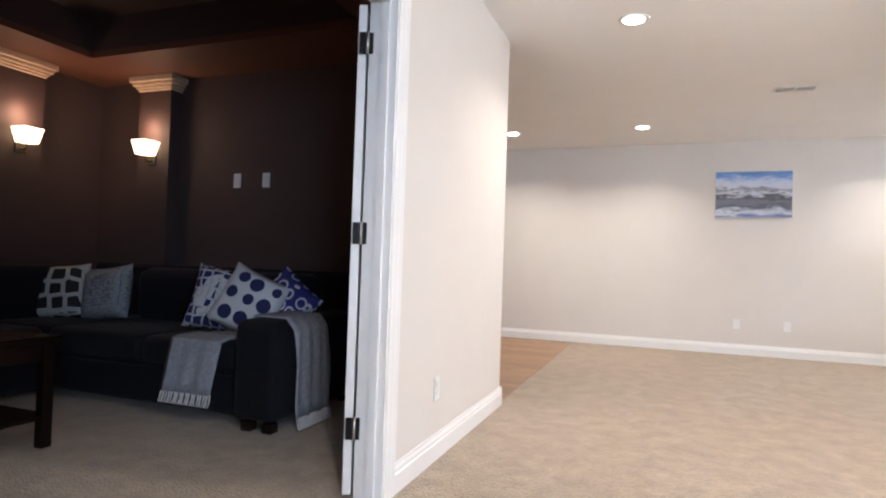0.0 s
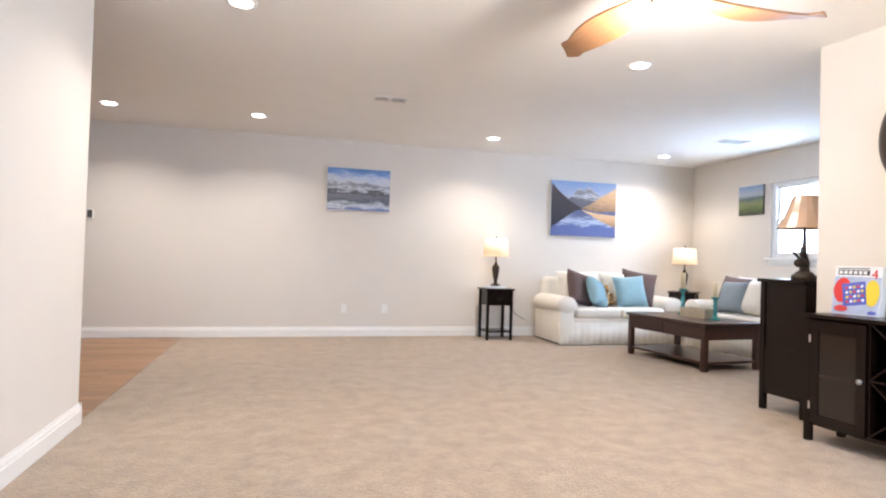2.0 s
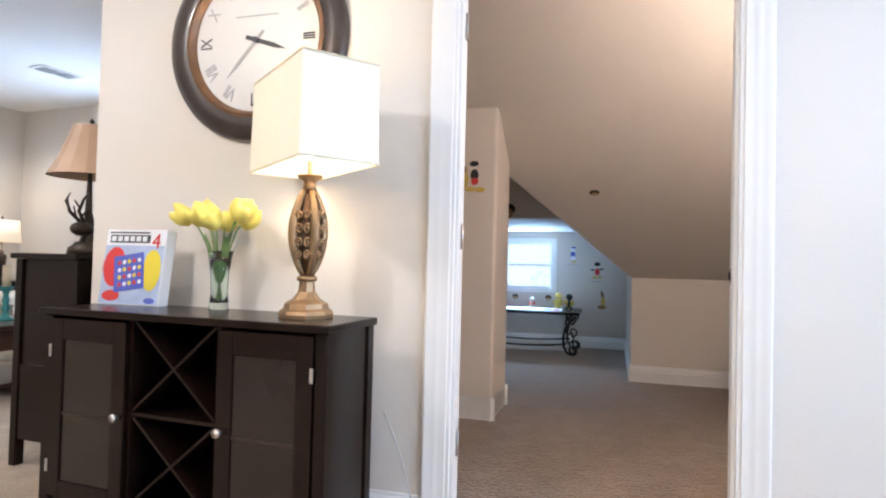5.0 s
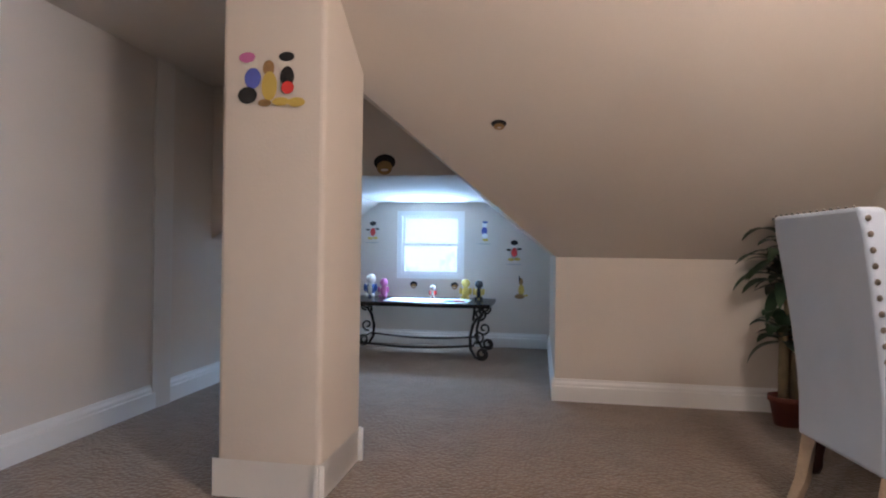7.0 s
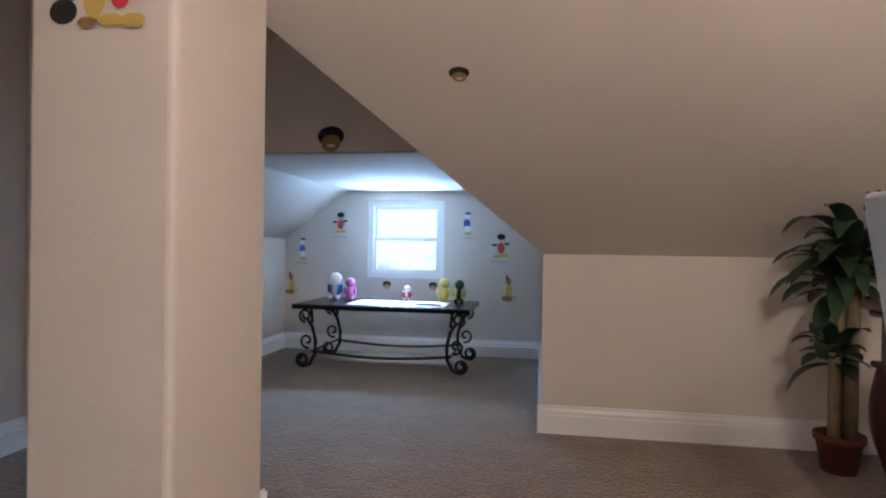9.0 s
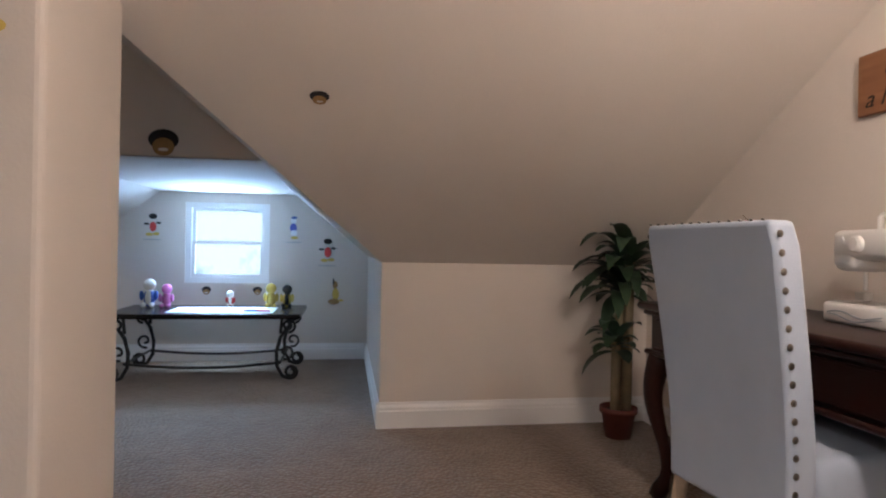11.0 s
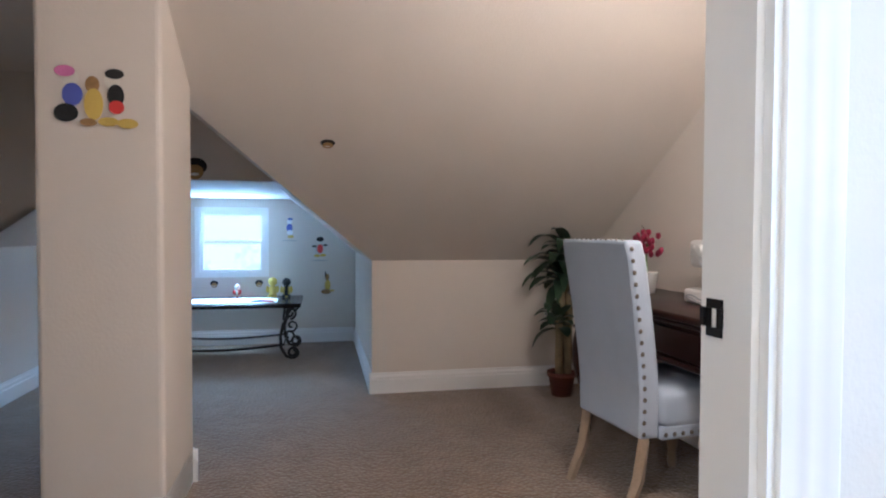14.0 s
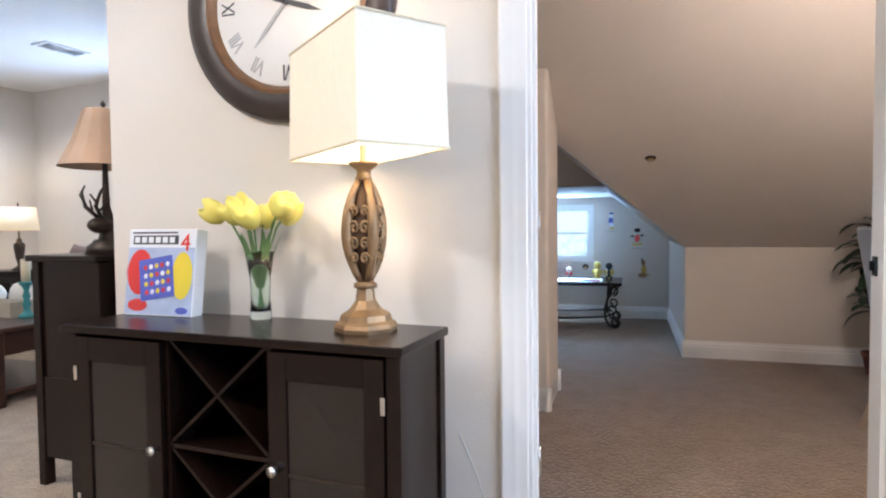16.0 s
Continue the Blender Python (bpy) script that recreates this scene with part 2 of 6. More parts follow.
M_SOIL = mat("soil", (0.03, 0.022, 0.016), 0.95, vary=0.3, scale=40, bump=0.6, bscale=60)
M_TULIP = mat("tulip_petal", (0.84, 0.74, 0.16), 0.5, vary=0.08, scale=14)
M_STEM = mat("tulip_stem", (0.14, 0.26, 0.09), 0.5, vary=0.15)
M_ORCHID = mat("magenta_petal", (0.32, 0.02, 0.06), 0.6, vary=0.2)
M_CREAMPETAL = mat("cream_petal", (0.76, 0.68, 0.48), 0.7, vary=0.1)
M_PAPER = mat("white_paper", (0.80, 0.82, 0.85), 0.3, vary=0.01)
M_RED = mat("red_print", (0.62, 0.05, 0.045), 0.4)
M_BLUE = mat("blue_print", (0.10, 0.13, 0.50), 0.4)
M_SKYPRINT = mat("pale_blue_print", (0.42, 0.50, 0.68), 0.4, vary=0.2, scale=14)
M_YELLOW = mat("yellow_print", (0.75, 0.60, 0.05), 0.4)
M_PINK = mat("pink_plush", (0.55, 0.16, 0.36), 0.9, bump=0.3)
M_YPLUSH = mat("yellow_plush", (0.60, 0.44, 0.10), 0.9, bump=0.3)
M_WPLUSH = mat("white_plush", (0.72, 0.68, 0.60), 0.9, bump=0.3)
M_BPLUSH = mat("blue_plush", (0.06, 0.12, 0.36), 0.9, bump=0.3)
M_KPLUSH = mat("black_plush", (0.02, 0.02, 0.02), 0.9, bump=0.3)
M_BEAR = mat("brown_plush", (0.34, 0.20, 0.08), 0.95, vary=0.2, scale=30, bump=0.6, bscale=120)
M_GLASS = mat("window_glass", (1, 1, 1), 0.02, trans=1.0, vary=0)
M_VASE = mat("vase_glass", (0.85, 0.95, 0.90), 0.03, trans=1.0, vary=0)
M_DOORGLASS = mat("smoked_glass", (0.020, 0.014, 0.011), 0.12, vary=0.05)

M_BACK = bpy.data.materials.new("outside_view")
M_BACK.use_nodes = True
bn, bl = M_BACK.node_tree.nodes, M_BACK.node_tree.links
b0 = bn["Principled BSDF"]
b0.inputs["Base Color"].default_value = (0, 0, 0, 1)
tc0, no0, ra0, se0, ad0 = bn.new("ShaderNodeTexCoord"), bn.new("ShaderNodeTexNoise"), bn.new("ShaderNodeValToRGB"), bn.new("ShaderNodeSeparateXYZ"), bn.new("ShaderNodeMath")
no0.inputs["Scale"].default_value, no0.inputs["Detail"].default_value = 3.2, 10
bl.new(tc0.outputs["Object"], no0.inputs["Vector"])
bl.new(tc0.outputs["Object"], se0.inputs[0])
ad0.operation = "MULTIPLY_ADD"
ad0.inputs[1].default_value = 1.4
bl.new(no0.outputs["Fac"], ad0.inputs[0])
bl.new(se0.outputs[2], ad0.inputs[2])
ra0.color_ramp.elements[0].color, ra0.color_ramp.elements[0].position = (0.10, 0.26, 0.24, 1), 0.55
ra0.color_ramp.elements[1].color, ra0.color_ramp.elements[1].position = (0.80, 0.97, 1.0, 1), 1.05
bl.new(ad0.outputs[0], ra0.inputs[0])
bl.new(ra0.outputs[0], b0.inputs["Emission Color"])
b0.inputs["Emission Strength"].default_value = 1.15

# ---- mesh helpers ----
def box(bm, x0, x1, y0, y1, z0, z1, bev=0.0, m=None, seg=1):
    vs = [bm.verts.new((x, y, z)) for x in (x0, x1) for y in (y0, y1) for z in (z0, z1)]
    fs = [bm.faces.new([vs[i] for i in f]) for f in ((0, 1, 3, 2), (4, 6, 7, 5), (0, 4, 5, 1), (2, 3, 7, 6), (0, 2, 6, 4), (1, 5, 7, 3))]
    if bev:
        es = list({e for f in fs for e in f.edges})
        out = bmesh.ops.bevel(bm, geom=es, offset=bev, segments=seg, affect="EDGES", profile=0.5)
        vs = list({v for f in out["faces"] for v in f.verts} | {v for v in vs if v.is_valid})
    if m is not None:
        bmesh.ops.transform(bm, matrix=m, verts=[v for v in vs if v.is_valid])
    return bm


def prism(bm, pts, h):
    """A slab under a polygon of 3D points, thickened upwards by h."""
    lo = [bm.verts.new(p) for p in pts]
    hi = [bm.verts.new((p[0], p[1], p[2] + h)) for p in pts]
    bm.faces.new(lo[::-1])
    bm.faces.new(hi)
    n = len(pts)
    for i in range(n):
        bm.faces.new((lo[i], lo[(i + 1) % n], hi[(i + 1) % n], hi[i]))
    bmesh.ops.recalc_face_normals(bm, faces=bm.faces)
    return bm


def lathe(bm, prof, seg=24, m=None, square=False, caps=True):
    """Turns a profile of (radius, height) about z; square: on four flat sides."""
    if square:
        seg = 4
    rings = []
    made = []
    for r, z in prof:
        k = r * (math.sqrt(2) if square else 1)
        off = math.pi / 4 if square else 0
        ring = [bm.verts.new((k * math.cos(off + 2 * math.pi * i / seg), k * math.sin(off + 2 * math.pi * i / seg), z)) for i in range(seg)]
        rings.append(ring)
        made += ring
    for a, b in zip(rings, rings[1:]):
        for i in range(seg):
            bm.faces.new((a[i], a[(i + 1) % seg], b[(i + 1) % seg], b[i]))
    if caps and prof[0][0] > 1e-4:
        bm.faces.new(rings[0][::-1])
    if caps and prof[-1][0] > 1e-4:
        bm.faces.new(rings[-1])
    if m is not None:
        bmesh.ops.transform(bm, matrix=m, verts=made)
    return bm


def tube(bm, pts, r, seg=8):
    pts = [Vector(p) for p in pts]
    rings = []
    up = Vector((0.3, 0.2, 1)).normalized()
    for i, p in enumerate(pts):
        d = (pts[min(i + 1, len(pts) - 1)] - pts[max(i - 1, 0)]).normalized()
        s = d.cross(up)
        if s.length < 0.05:
            s = d.cross(Vector((1, 0, 0)))
        s.normalize()
        u = s.cross(d)
        rr = r[i] if isinstance(r, (list, tuple)) else r
        rings.append([bm.verts.new(p + rr * (math.cos(2 * math.pi * k / seg) * s + math.sin(2 * math.pi * k / seg) * u)) for k in range(seg)])
    for a, b in zip(rings, rings[1:]):
        for i in range(seg):
            bm.faces.new((a[i], a[(i + 1) % seg], b[(i + 1) % seg], b[i]))
    bm.faces.new(rings[0][::-1])
    bm.faces.new(rings[-1])
    return bm


def blob(bm, c, r, seg=12, m=None):
    out = bmesh.ops.create_uvsphere(bm, u_segments=seg, v_segments=max(6, seg // 2 + 2), radius=1.0)
    mm = Matrix.Translation(c) @ Matrix.Diagonal((*r, 1))
    bmesh.ops.transform(bm, matrix=(m @ mm) if m is not None else mm, verts=out["verts"])
    return bm


def cushion(bm, w, h, t, m, n=10):
    """A stuffed square pillow in its x-z plane with pulled-in sides and thin corners."""
    grids = []
    for s in (1, -1):
        g = []
        for i in range(n + 1):
            row = []
            for j in range(n + 1):
                u, v = 2 * i / n - 1, 2 * j / n - 1
                pinch = 1 - 0.07 * (1 - v * v) * abs(u) ** 3
                pinch2 = 1 - 0.07 * (1 - u * u) * abs(v) ** 3
                th = t / 2 * ((1 - u ** 4) * (1 - v ** 4)) ** 0.5
                row.append(bm.verts.new(m @ Vector((u * w / 2 * pinch, s * th, v * h / 2 * pinch2))))
            g.append(row)
        grids.append(g)
        for i in range(n):
            for j in range(n):
                q = (g[i][j], g[i + 1][j], g[i + 1][j + 1], g[i][j + 1])
                bm.faces.new(q if s < 0 else q[::-1])
    bmesh.ops.remove_doubles(bm, verts=bm.verts, dist=0.0005)
    return bm


def part(name, bm, material, parent=None, label="", m=None, smooth=0):
    me = bpy.data.meshes.new(name)
    if smooth:
        for f in bm.faces:
            f.smooth = True
        for e in bm.edges:
            if len(e.link_faces) == 2 and e.calc_face_angle(0) > radians(smooth):
                e.smooth = False
    bm.to_mesh(me)
    bm.free()
    me.materials.append(material)
    ob = new(name, me)
    if parent:
        ob.parent = parent
    if m is not None:
        ob.matrix_basis = m
    if label:
        ob["label"] = label
    return ob


def thing(name, label, category, m, group=""):
    ob = new(name)
    ob.matrix_basis = m
    return tagged(ob, label, category, group)


def B(*a, **k):
    return box(bmesh.new(), *a, **k)


def structure(name, bm, material, label, category, m=None, smooth=0):
    return tagged(part(name, bm, material, None, label, m, smooth), label, category, kind="structure")


def words(name, text, size, material, parent, m, label="", thick=0.001, shear=0.0, spacing=1.0):
    cu = bpy.data.curves.new(name, "FONT")
    cu.body, cu.size, cu.extrude, cu.align_x, cu.align_y, cu.shear, cu.space_character = text, size, thick, "CENTER", "CENTER", shear, spacing
    tmp = bpy.data.objects.new(name, cu)
    scene.collection.objects.link(tmp)
    bpy.context.view_layer.update()
    me = bpy.data.meshes.new_from_object(tmp.evaluated_get(bpy.context.evaluated_depsgraph_get()))
    bpy.data.objects.remove(tmp)
    me.materials.append(material)
    ob = new(name, me)
    ob.parent, ob.matrix_basis = parent, m
    if label:
        ob["label"] = label
    return ob


# ---- structure: main room ----
WALL_L, JAMB_N, JAMB_S = -0.15, 2.475, 0.72
FAR, EAST = 8.1, 6.98
wl = bmesh.new()
box(wl, -0.27, WALL_L, JAMB_N, 4.31, 0, CEIL)
box(wl, -0.27, WALL_L, -1.7, JAMB_S, 0, CEIL)
box(wl, -0.27, WALL_L, JAMB_S, JAMB_N, 2.06, CEIL)
structure("wall_west", wl, M_WALL, "beige painted wall with the media room doorway", "wall")
structure("wall_north", B(-3.2, EAST + 0.14, FAR, FAR + 0.14, 0, CEIL), M_WALL, "long beige painted wall hung with pictures", "wall")
ws = bmesh.new()
box(ws, -0.27, SW[0], -1.84, -1.7, 0, CEIL)
box(ws, SW[1], 5.4, -1.84, -1.7, 0, CEIL)
box(ws, SW[0], SW[1], -1.84, -1.7, 0, SW[2])
box(ws, SW[0], SW[1], -1.84, -1.7, SW[3], CEIL)
structure("wall_south", ws, M_WALL, "beige painted wall with a wide window", "wall")
structure("wall_hall", B(-3.34, -3.2, 4.31, FAR + 0.14, 0, CEIL), M_WALL, "plain beige hall wall", "wall")
W3 = (5.72, 6.61, 1.17, 2.13)
we = bmesh.new()
box(we, EAST, EAST + 0.14, 3.75, W3[0], 0, CEIL)
box(we, EAST, EAST + 0.14, W3[1], FAR, 0, CEIL)
box(we, EAST, EAST + 0.14, W3[0], W3[1], 0, W3[2])
box(we, EAST, EAST + 0.14, W3[0], W3[1], W3[3], CEIL)
structure("wall_east", we, M_WALL, "beige painted wall with a white window", "wall")
# clock wall with the attic doorway, in the attic frame
DL, DR, DH, TH = -1.607, -2.555, 2.07, 0.125
wc = bmesh.new()
box(wc, 0, TH, DL, 0, 0, 2.6)
box(wc, 0, TH, -5.4, DR, 0, 2.6)
box(wc, 0, TH, DR, DL, DH, 2.6)
structure("wall_clock", wc, M_WALL, "beige painted wall with the attic room doorway", "wall", A)
structure("wall_wing", B(TH, 2.62, -0.10, 0.0, 0, 2.6), M_ATTIC, "beige painted partition wall", "wall", A)
cm = bmesh.new()
box(cm, -0.27, 4.75, -1.84, FAR, CEIL, CEIL + 0.12)
box(cm, -3.34, -0.271, 4.17, FAR, CEIL, CEIL + 0.12)
box(cm, 4.751, EAST + 0.14, 3.62, FAR, CEIL, CEIL + 0.12)
structure("ceiling", cm, M_CEIL, "matt cream ceiling with recessed lights", "ceiling")
fl = bmesh.new()
box(fl, -0.165, EAST, -1.84, FAR, -0.1, 0)
structure("floor", fl, M_CARPET, "beige textured wall-to-wall carpet", "floor")
structure("floor_hall", B(-3.2, -0.166, 4.31, FAR, -0.1, -0.012), M_OAK, "warm oak board floor of the hall", "floor")

def baseboard(x0, y0, x1, y1, m=None, h=0.125):
    """A stepped white skirting along a line, standing to the left of its direction."""
    d = Vector((x1 - x0, y1 - y0, 0))
    ln = d.length
    bm = bmesh.new()
    prof = [(0, 0), (0.017, 0), (0.017, h * 0.66), (0.012, h * 0.70), (0.012, h * 0.80), (0.006, h * 0.9), (0.005, h), (0, h)]
    a = [bm.verts.new((0, y, z)) for y, z in prof]
    b = [bm.verts.new((ln, y, z)) for y, z in prof]
    n = len(prof)
    for i in range(n):
        bm.faces.new((a[i], b[i], b[(i + 1) % n], a[(i + 1) % n]))
    bm.faces.new(a[::-1])
    bm.faces.new(b)
    bmesh.ops.recalc_face_normals(bm, faces=bm.faces)
    base = Matrix.Translation((x0, y0, 0)) @ Matrix.Rotation(math.atan2(d.y, d.x), 4, "Z")
    return structure("baseboard", bm, M_TRIM, "white moulded wooden baseboard", "baseboard", (m @ base) if m is not None else base)


baseboard(EAST, FAR, -3.2, FAR)
baseboard(WALL_L, 4.327, WALL_L, JAMB_N + 0.087)
baseboard(-3.2, 4.31, WALL_L + 0.017, 4.31)
baseboard(EAST, 3.9, EAST, FAR)


def casing(w, h, m, cw=0.085, name="door_casing"):
    """A moulded three-sided architrave on a wall's face (its -y side) around an opening w wide from x = 0."""
    bm = bmesh.new()
    prof = [(0.0, 0.0), (0.0, 0.008), (0.003, 0.010), (0.020, 0.0112), (0.030, 0.0125), (0.036, 0.015), (0.044, 0.016), (0.060, 0.0165), (0.066, 0.019), (cw - 0.006, 0.020), (cw, 0.016), (cw, 0.0)]
    lines = [[bm.verts.new(c) for c in ((-o, -pr, 0), (-o, -pr, h + o), (w + o, -pr, h + o), (w + o, -pr, 0))] for o, pr in prof]
    for a, b in zip(lines, lines[1:]):
        for i in range(3):
            bm.faces.new((a[i], a[i + 1], b[i + 1], b[i]))
    for i in (0, 3):
        bm.faces.new([ln[i] for ln in lines])
    bmesh.ops.recalc_face_normals(bm, faces=bm.faces)
    return structure(name, bm, M_TRIM, "white moulded door architrave", "door frame", m, 25)


def jambs(w, h, th, m, stop):
    bm = bmesh.new()
    t = 0.012
    box(bm, 0, t, -0.004, th + 0.004, 0, h)
    box(bm, w - t, w, -0.004, th + 0.004, 0, h)
    box(bm, t, w - t, -0.004, th + 0.004, h - t, h)
    box(bm, t, t + 0.012, stop, stop + 0.035, 0, h - t)
    box(bm, w - t - 0.012, w - t, stop, stop + 0.035, 0, h - t)
    box(bm, t, w - t, stop, stop + 0.035, h - t - 0.012, h - t)
    return structure("door_jamb", bm, M_TRIM, "white door jamb lining", "door frame", m)


# attic doorway: x runs along the wall from its north side to its south side, -y towards the main room
DA = A @ Matrix.Translation((0, DL, 0)) @ Matrix.Rotation(radians(-90), 4, "Z")
casing(DL - DR, DH, DA)
jambs(DL - DR, DH, TH, DA, 0.012)
casing(DL - DR, DH, A @ Matrix.Translation((TH, DR, 0)) @ Matrix.Rotation(radians(90), 4, "Z"))
structure("threshold", B(0, DL - DR, 0.045, 0.085, -0.002, 0.012, bev=0.004), M_BLACKMETAL, "dark metal carpet threshold strip", "threshold", DA)
BB = A
baseboard(0, DL + 0.086, 0, 0.0, BB @ pose(0, 0, 0))
baseboard(0, -5.2, 0, DR - 0.086, BB)
# media room doorway
DM = Matrix.Translation((WALL_L, JAMB_S, 0)) @ Matrix.Rotation(radians(90), 4, "Z")
casing(JAMB_N - JAMB_S, 2.06, DM)
jambs(JAMB_N - JAMB_S, 2.06, 0.12, DM, 0.03)


def hinge(m):
    h = thing("door_hinge", "black metal butt hinge with rounded corners", "hinge", m, "door hinges")
    part("leaf", B(-0.034, -0.002, -0.002, 0.002, -0.045, 0.045, bev=0.0015), M_BLACKMETAL, h)
    part("leaf", B(0.002, 0.034, -0.002, 0.002, -0.045, 0.045, bev=0.0015), M_BLACKMETAL, h)
    part("knuckle", lathe(bmesh.new(), [(0.007, -0.047), (0.007, 0.047)], 10), M_STEEL, h, "worn steel knuckle", pose(0, -0.004, 0), smooth=40)
    return h


# the media room door, swung wide into that room
MD = Matrix.Translation((-0.285, JAMB_N - 0.016, 0)) @ Matrix.Rotation(radians(113), 4, "Z")
md = tagged(new("door_1"), "white panelled door standing open into the media room", "door", kind="structure")
md.matrix_basis = MD
part("door_leaf", B(0.004, 0.85, 0.0, 0.035, 0.012, 2.04, bev=0.002), M_TRIM, md)
for pz0, pz1 in ((0.2, 0.92), (1.06, 1.88)):
    part("panel", B(0.12, 0.74, -0.004, 0.039, pz0, pz1, bev=0.004), M_TRIM, md)
part("door_handle", lathe(bmesh.new(), [(0.026, 0), (0.026, 0.008), (0.010, 0.014), (0.010, 0.04), (0.027, 0.05), (0.027, 0.068), (0.0, 0.074)], 16), M_BLACKMETAL, md, "black round knob", pose(0.79, 0, 0.95, 90), smooth=40)
for hz in (0.285, 1.085, 1.875):
    hinge(Matrix.Translation((-0.277, JAMB_N - 0.020, hz)) @ Matrix.Rotation(radians(24), 4, "Z"))
# hinges and strike plate of the attic doorway (its door is swung back out of sight)
for hz in (0.30, 1.06, 1.85):
    hinge(A @ Matrix.Translation((TH - 0.036, DL - 0.0145, hz)))
sp = thing("strike_plate", "black metal strike plate set in the white jamb", "strike plate", A @ Matrix.Translation((TH - 0.028, DR + 0.0135, 0.94)) @ Matrix.Diagonal((0.76, 1, 0.74, 1)))
pl = bmesh.new()
box(pl, -0.022, 0.022, -0.001, 0.0025, 0.018, 0.036, bev=0.001)
box(pl, -0.022, 0.022, -0.001, 0.0025, -0.036, -0.018, bev=0.001)
box(pl, -0.022, -0.008, -0.001, 0.0025, -0.018, 0.018)
box(pl, 0.010, 0.022, -0.001, 0.0025, -0.018, 0.018)
part("plate", pl, M_BLACKMETAL, sp)
part("lip", B(0.022, 0.034, -0.001, 0.006, -0.018, 0.018, bev=0.001), M_BLACKMETAL, sp)


def window(name, w, h, m, label, depth=0.12):
    """A white single-hung window; x along the wall, -y into the room, origin at the lower corner."""
    ob = tagged(new(name), label, "window", kind="structure")
    ob.matrix_basis = m
    f, t = 0.045, 0.06
    bm = bmesh.new()
    box(bm, 0, f, 0.03, 0.10, 0, h)
    box(bm, w - f, w, 0.03, 0.10, 0, h)
    box(bm, f, w - f, 0.03, 0.10, 0, f)
    box(bm, f, w - f, 0.03, 0.10, h - f, h)
    part("window_frame", bm, M_TRIM, ob)
    for z0, z1, y in ((f, h * 0.5 + 0.015, 0.045), (h * 0.5 - 0.015, h - f, 0.07)):
        bm = bmesh.new()
        s = 0.028
        box(bm, f, f + s, y, y + 0.022, z0, z1)
        box(bm, w - f - s, w - f, y, y + 0.022, z0, z1)
        box(bm, f + s, w - f - s, y, y + 0.022, z0, z0 + s)
        box(bm, f + s, w - f - s, y, y + 0.022, z1 - s, z1)
        sash = part("sash", bm, M_TRIM, ob)
        p = part("pane", B(f + s, w - f - s, y + 0.009, y + 0.013, z0 + s, z1 - s), M_GLASS, sash)
        p.visible_shadow = False
    return ob


w3 = window("window_1", W3[1] - W3[0], W3[3] - W3[2], Matrix.Translation((EAST, W3[1], W3[2])) @ Matrix.Rotation(radians(-90), 4, "Z"), "white single-hung window with bright daylight behind")
part("window_sill", B(-0.05, W3[1] - W3[0] + 0.05, -0.05, 0.03, -0.03, 0.0, bev=0.006), M_TRIM, w3)
part("apron", B(-0.02, W3[1] - W3[0] + 0.02, -0.014, 0.0, -0.09, -0.031, bev=0.003), M_TRIM, w3)

w4 = window("window_3", SW[1] - SW[0], SW[3] - SW[2], Matrix.Translation((SW[1], -1.7, SW[2])) @ Matrix.Rotation(radians(180), 4, "Z"), "wide white window letting in cool daylight")

# ---- structure: attic room (attic frame: x away from the clock wall, y to the north) ----
KNEE_P, KNEE_Z, RIGHT_Q, CHEEK_Q, LEFT_Q, WIN_P = 3.213, 0.875, -3.82, -2.32, -0.10, 5.15
SL, SD, FLAT_Z, HEAD_P = 0.63, 0.82, 1.37, 3.12


def zmain(p):
    return KNEE_Z + SL * (KNEE_P - p)


structure("attic_floor", B(TH - 0.06, WIN_P + 0.1, RIGHT_Q - 0.1, LEFT_Q + 0.1, -0.1, 0.004), M_CARPET2, "taupe looped carpet of the attic room", "floor", A)
structure("attic_wall_south", B(TH, KNEE_P + 0.1, RIGHT_Q - 0.1, RIGHT_Q, 0, 2.75), M_ATTIC, "beige attic side wall under the roof slope", "wall", A)
structure("attic_knee_wall", B(KNEE_P, KNEE_P + 0.1, RIGHT_Q, CHEEK_Q - 0.1, 0, KNEE_Z + 0.05), M_ATTIC, "low beige knee wall under the roof slope", "wall", A)
structure("dormer_wall_south", B(KNEE_P, WIN_P + 0.1, CHEEK_Q - 0.1, CHEEK_Q, 0, KNEE_Z + 0.06), M_ATTIC, "low side wall of the dormer recess", "wall", A)
structure("attic_wall_north", B(2.62, WIN_P + 0.1, LEFT_Q, LEFT_Q + 0.1, 0, 2.6), M_ATTIC, "beige attic wall beside the dormer", "wall", A)
WQ0, WQ1, WZ0, WZ1 = -1.51, -0.85, 0.635, 1.29
ww = bmesh.new()
box(ww, WIN_P, WIN_P + 0.12, CHEEK_Q, WQ0, 0, 1.6)
box(ww, WIN_P, WIN_P + 0.12, WQ1, LEFT_Q, 0, 1.6)
box(ww, WIN_P, WIN_P + 0.12, WQ0, WQ1, 0, WZ0)
box(ww, WIN_P, WIN_P + 0.12, WQ0, WQ1, WZ1, 1.6)
structure("dormer_wall_east", ww, M_ATTIC, "gabled dormer wall around a small window", "wall", A)
structure("attic_column", B(1.535, 2.0, -1.468, -1.076, 0, 2.45, bev=0.018, seg=3), M_ATTIC, "beige boxed-in column with rounded corners", "column", A)
dq, dz = -1.0, KNEE_Z + SD * (-1.0 - CHEEK_Q)
dp = KNEE_P - (dz - KNEE_Z) / SL
fq = CHEEK_Q + (FLAT_Z - KNEE_Z) / SD
sl = bmesh.new()
top_p = KNEE_P - (2.6 - KNEE_Z) / SL
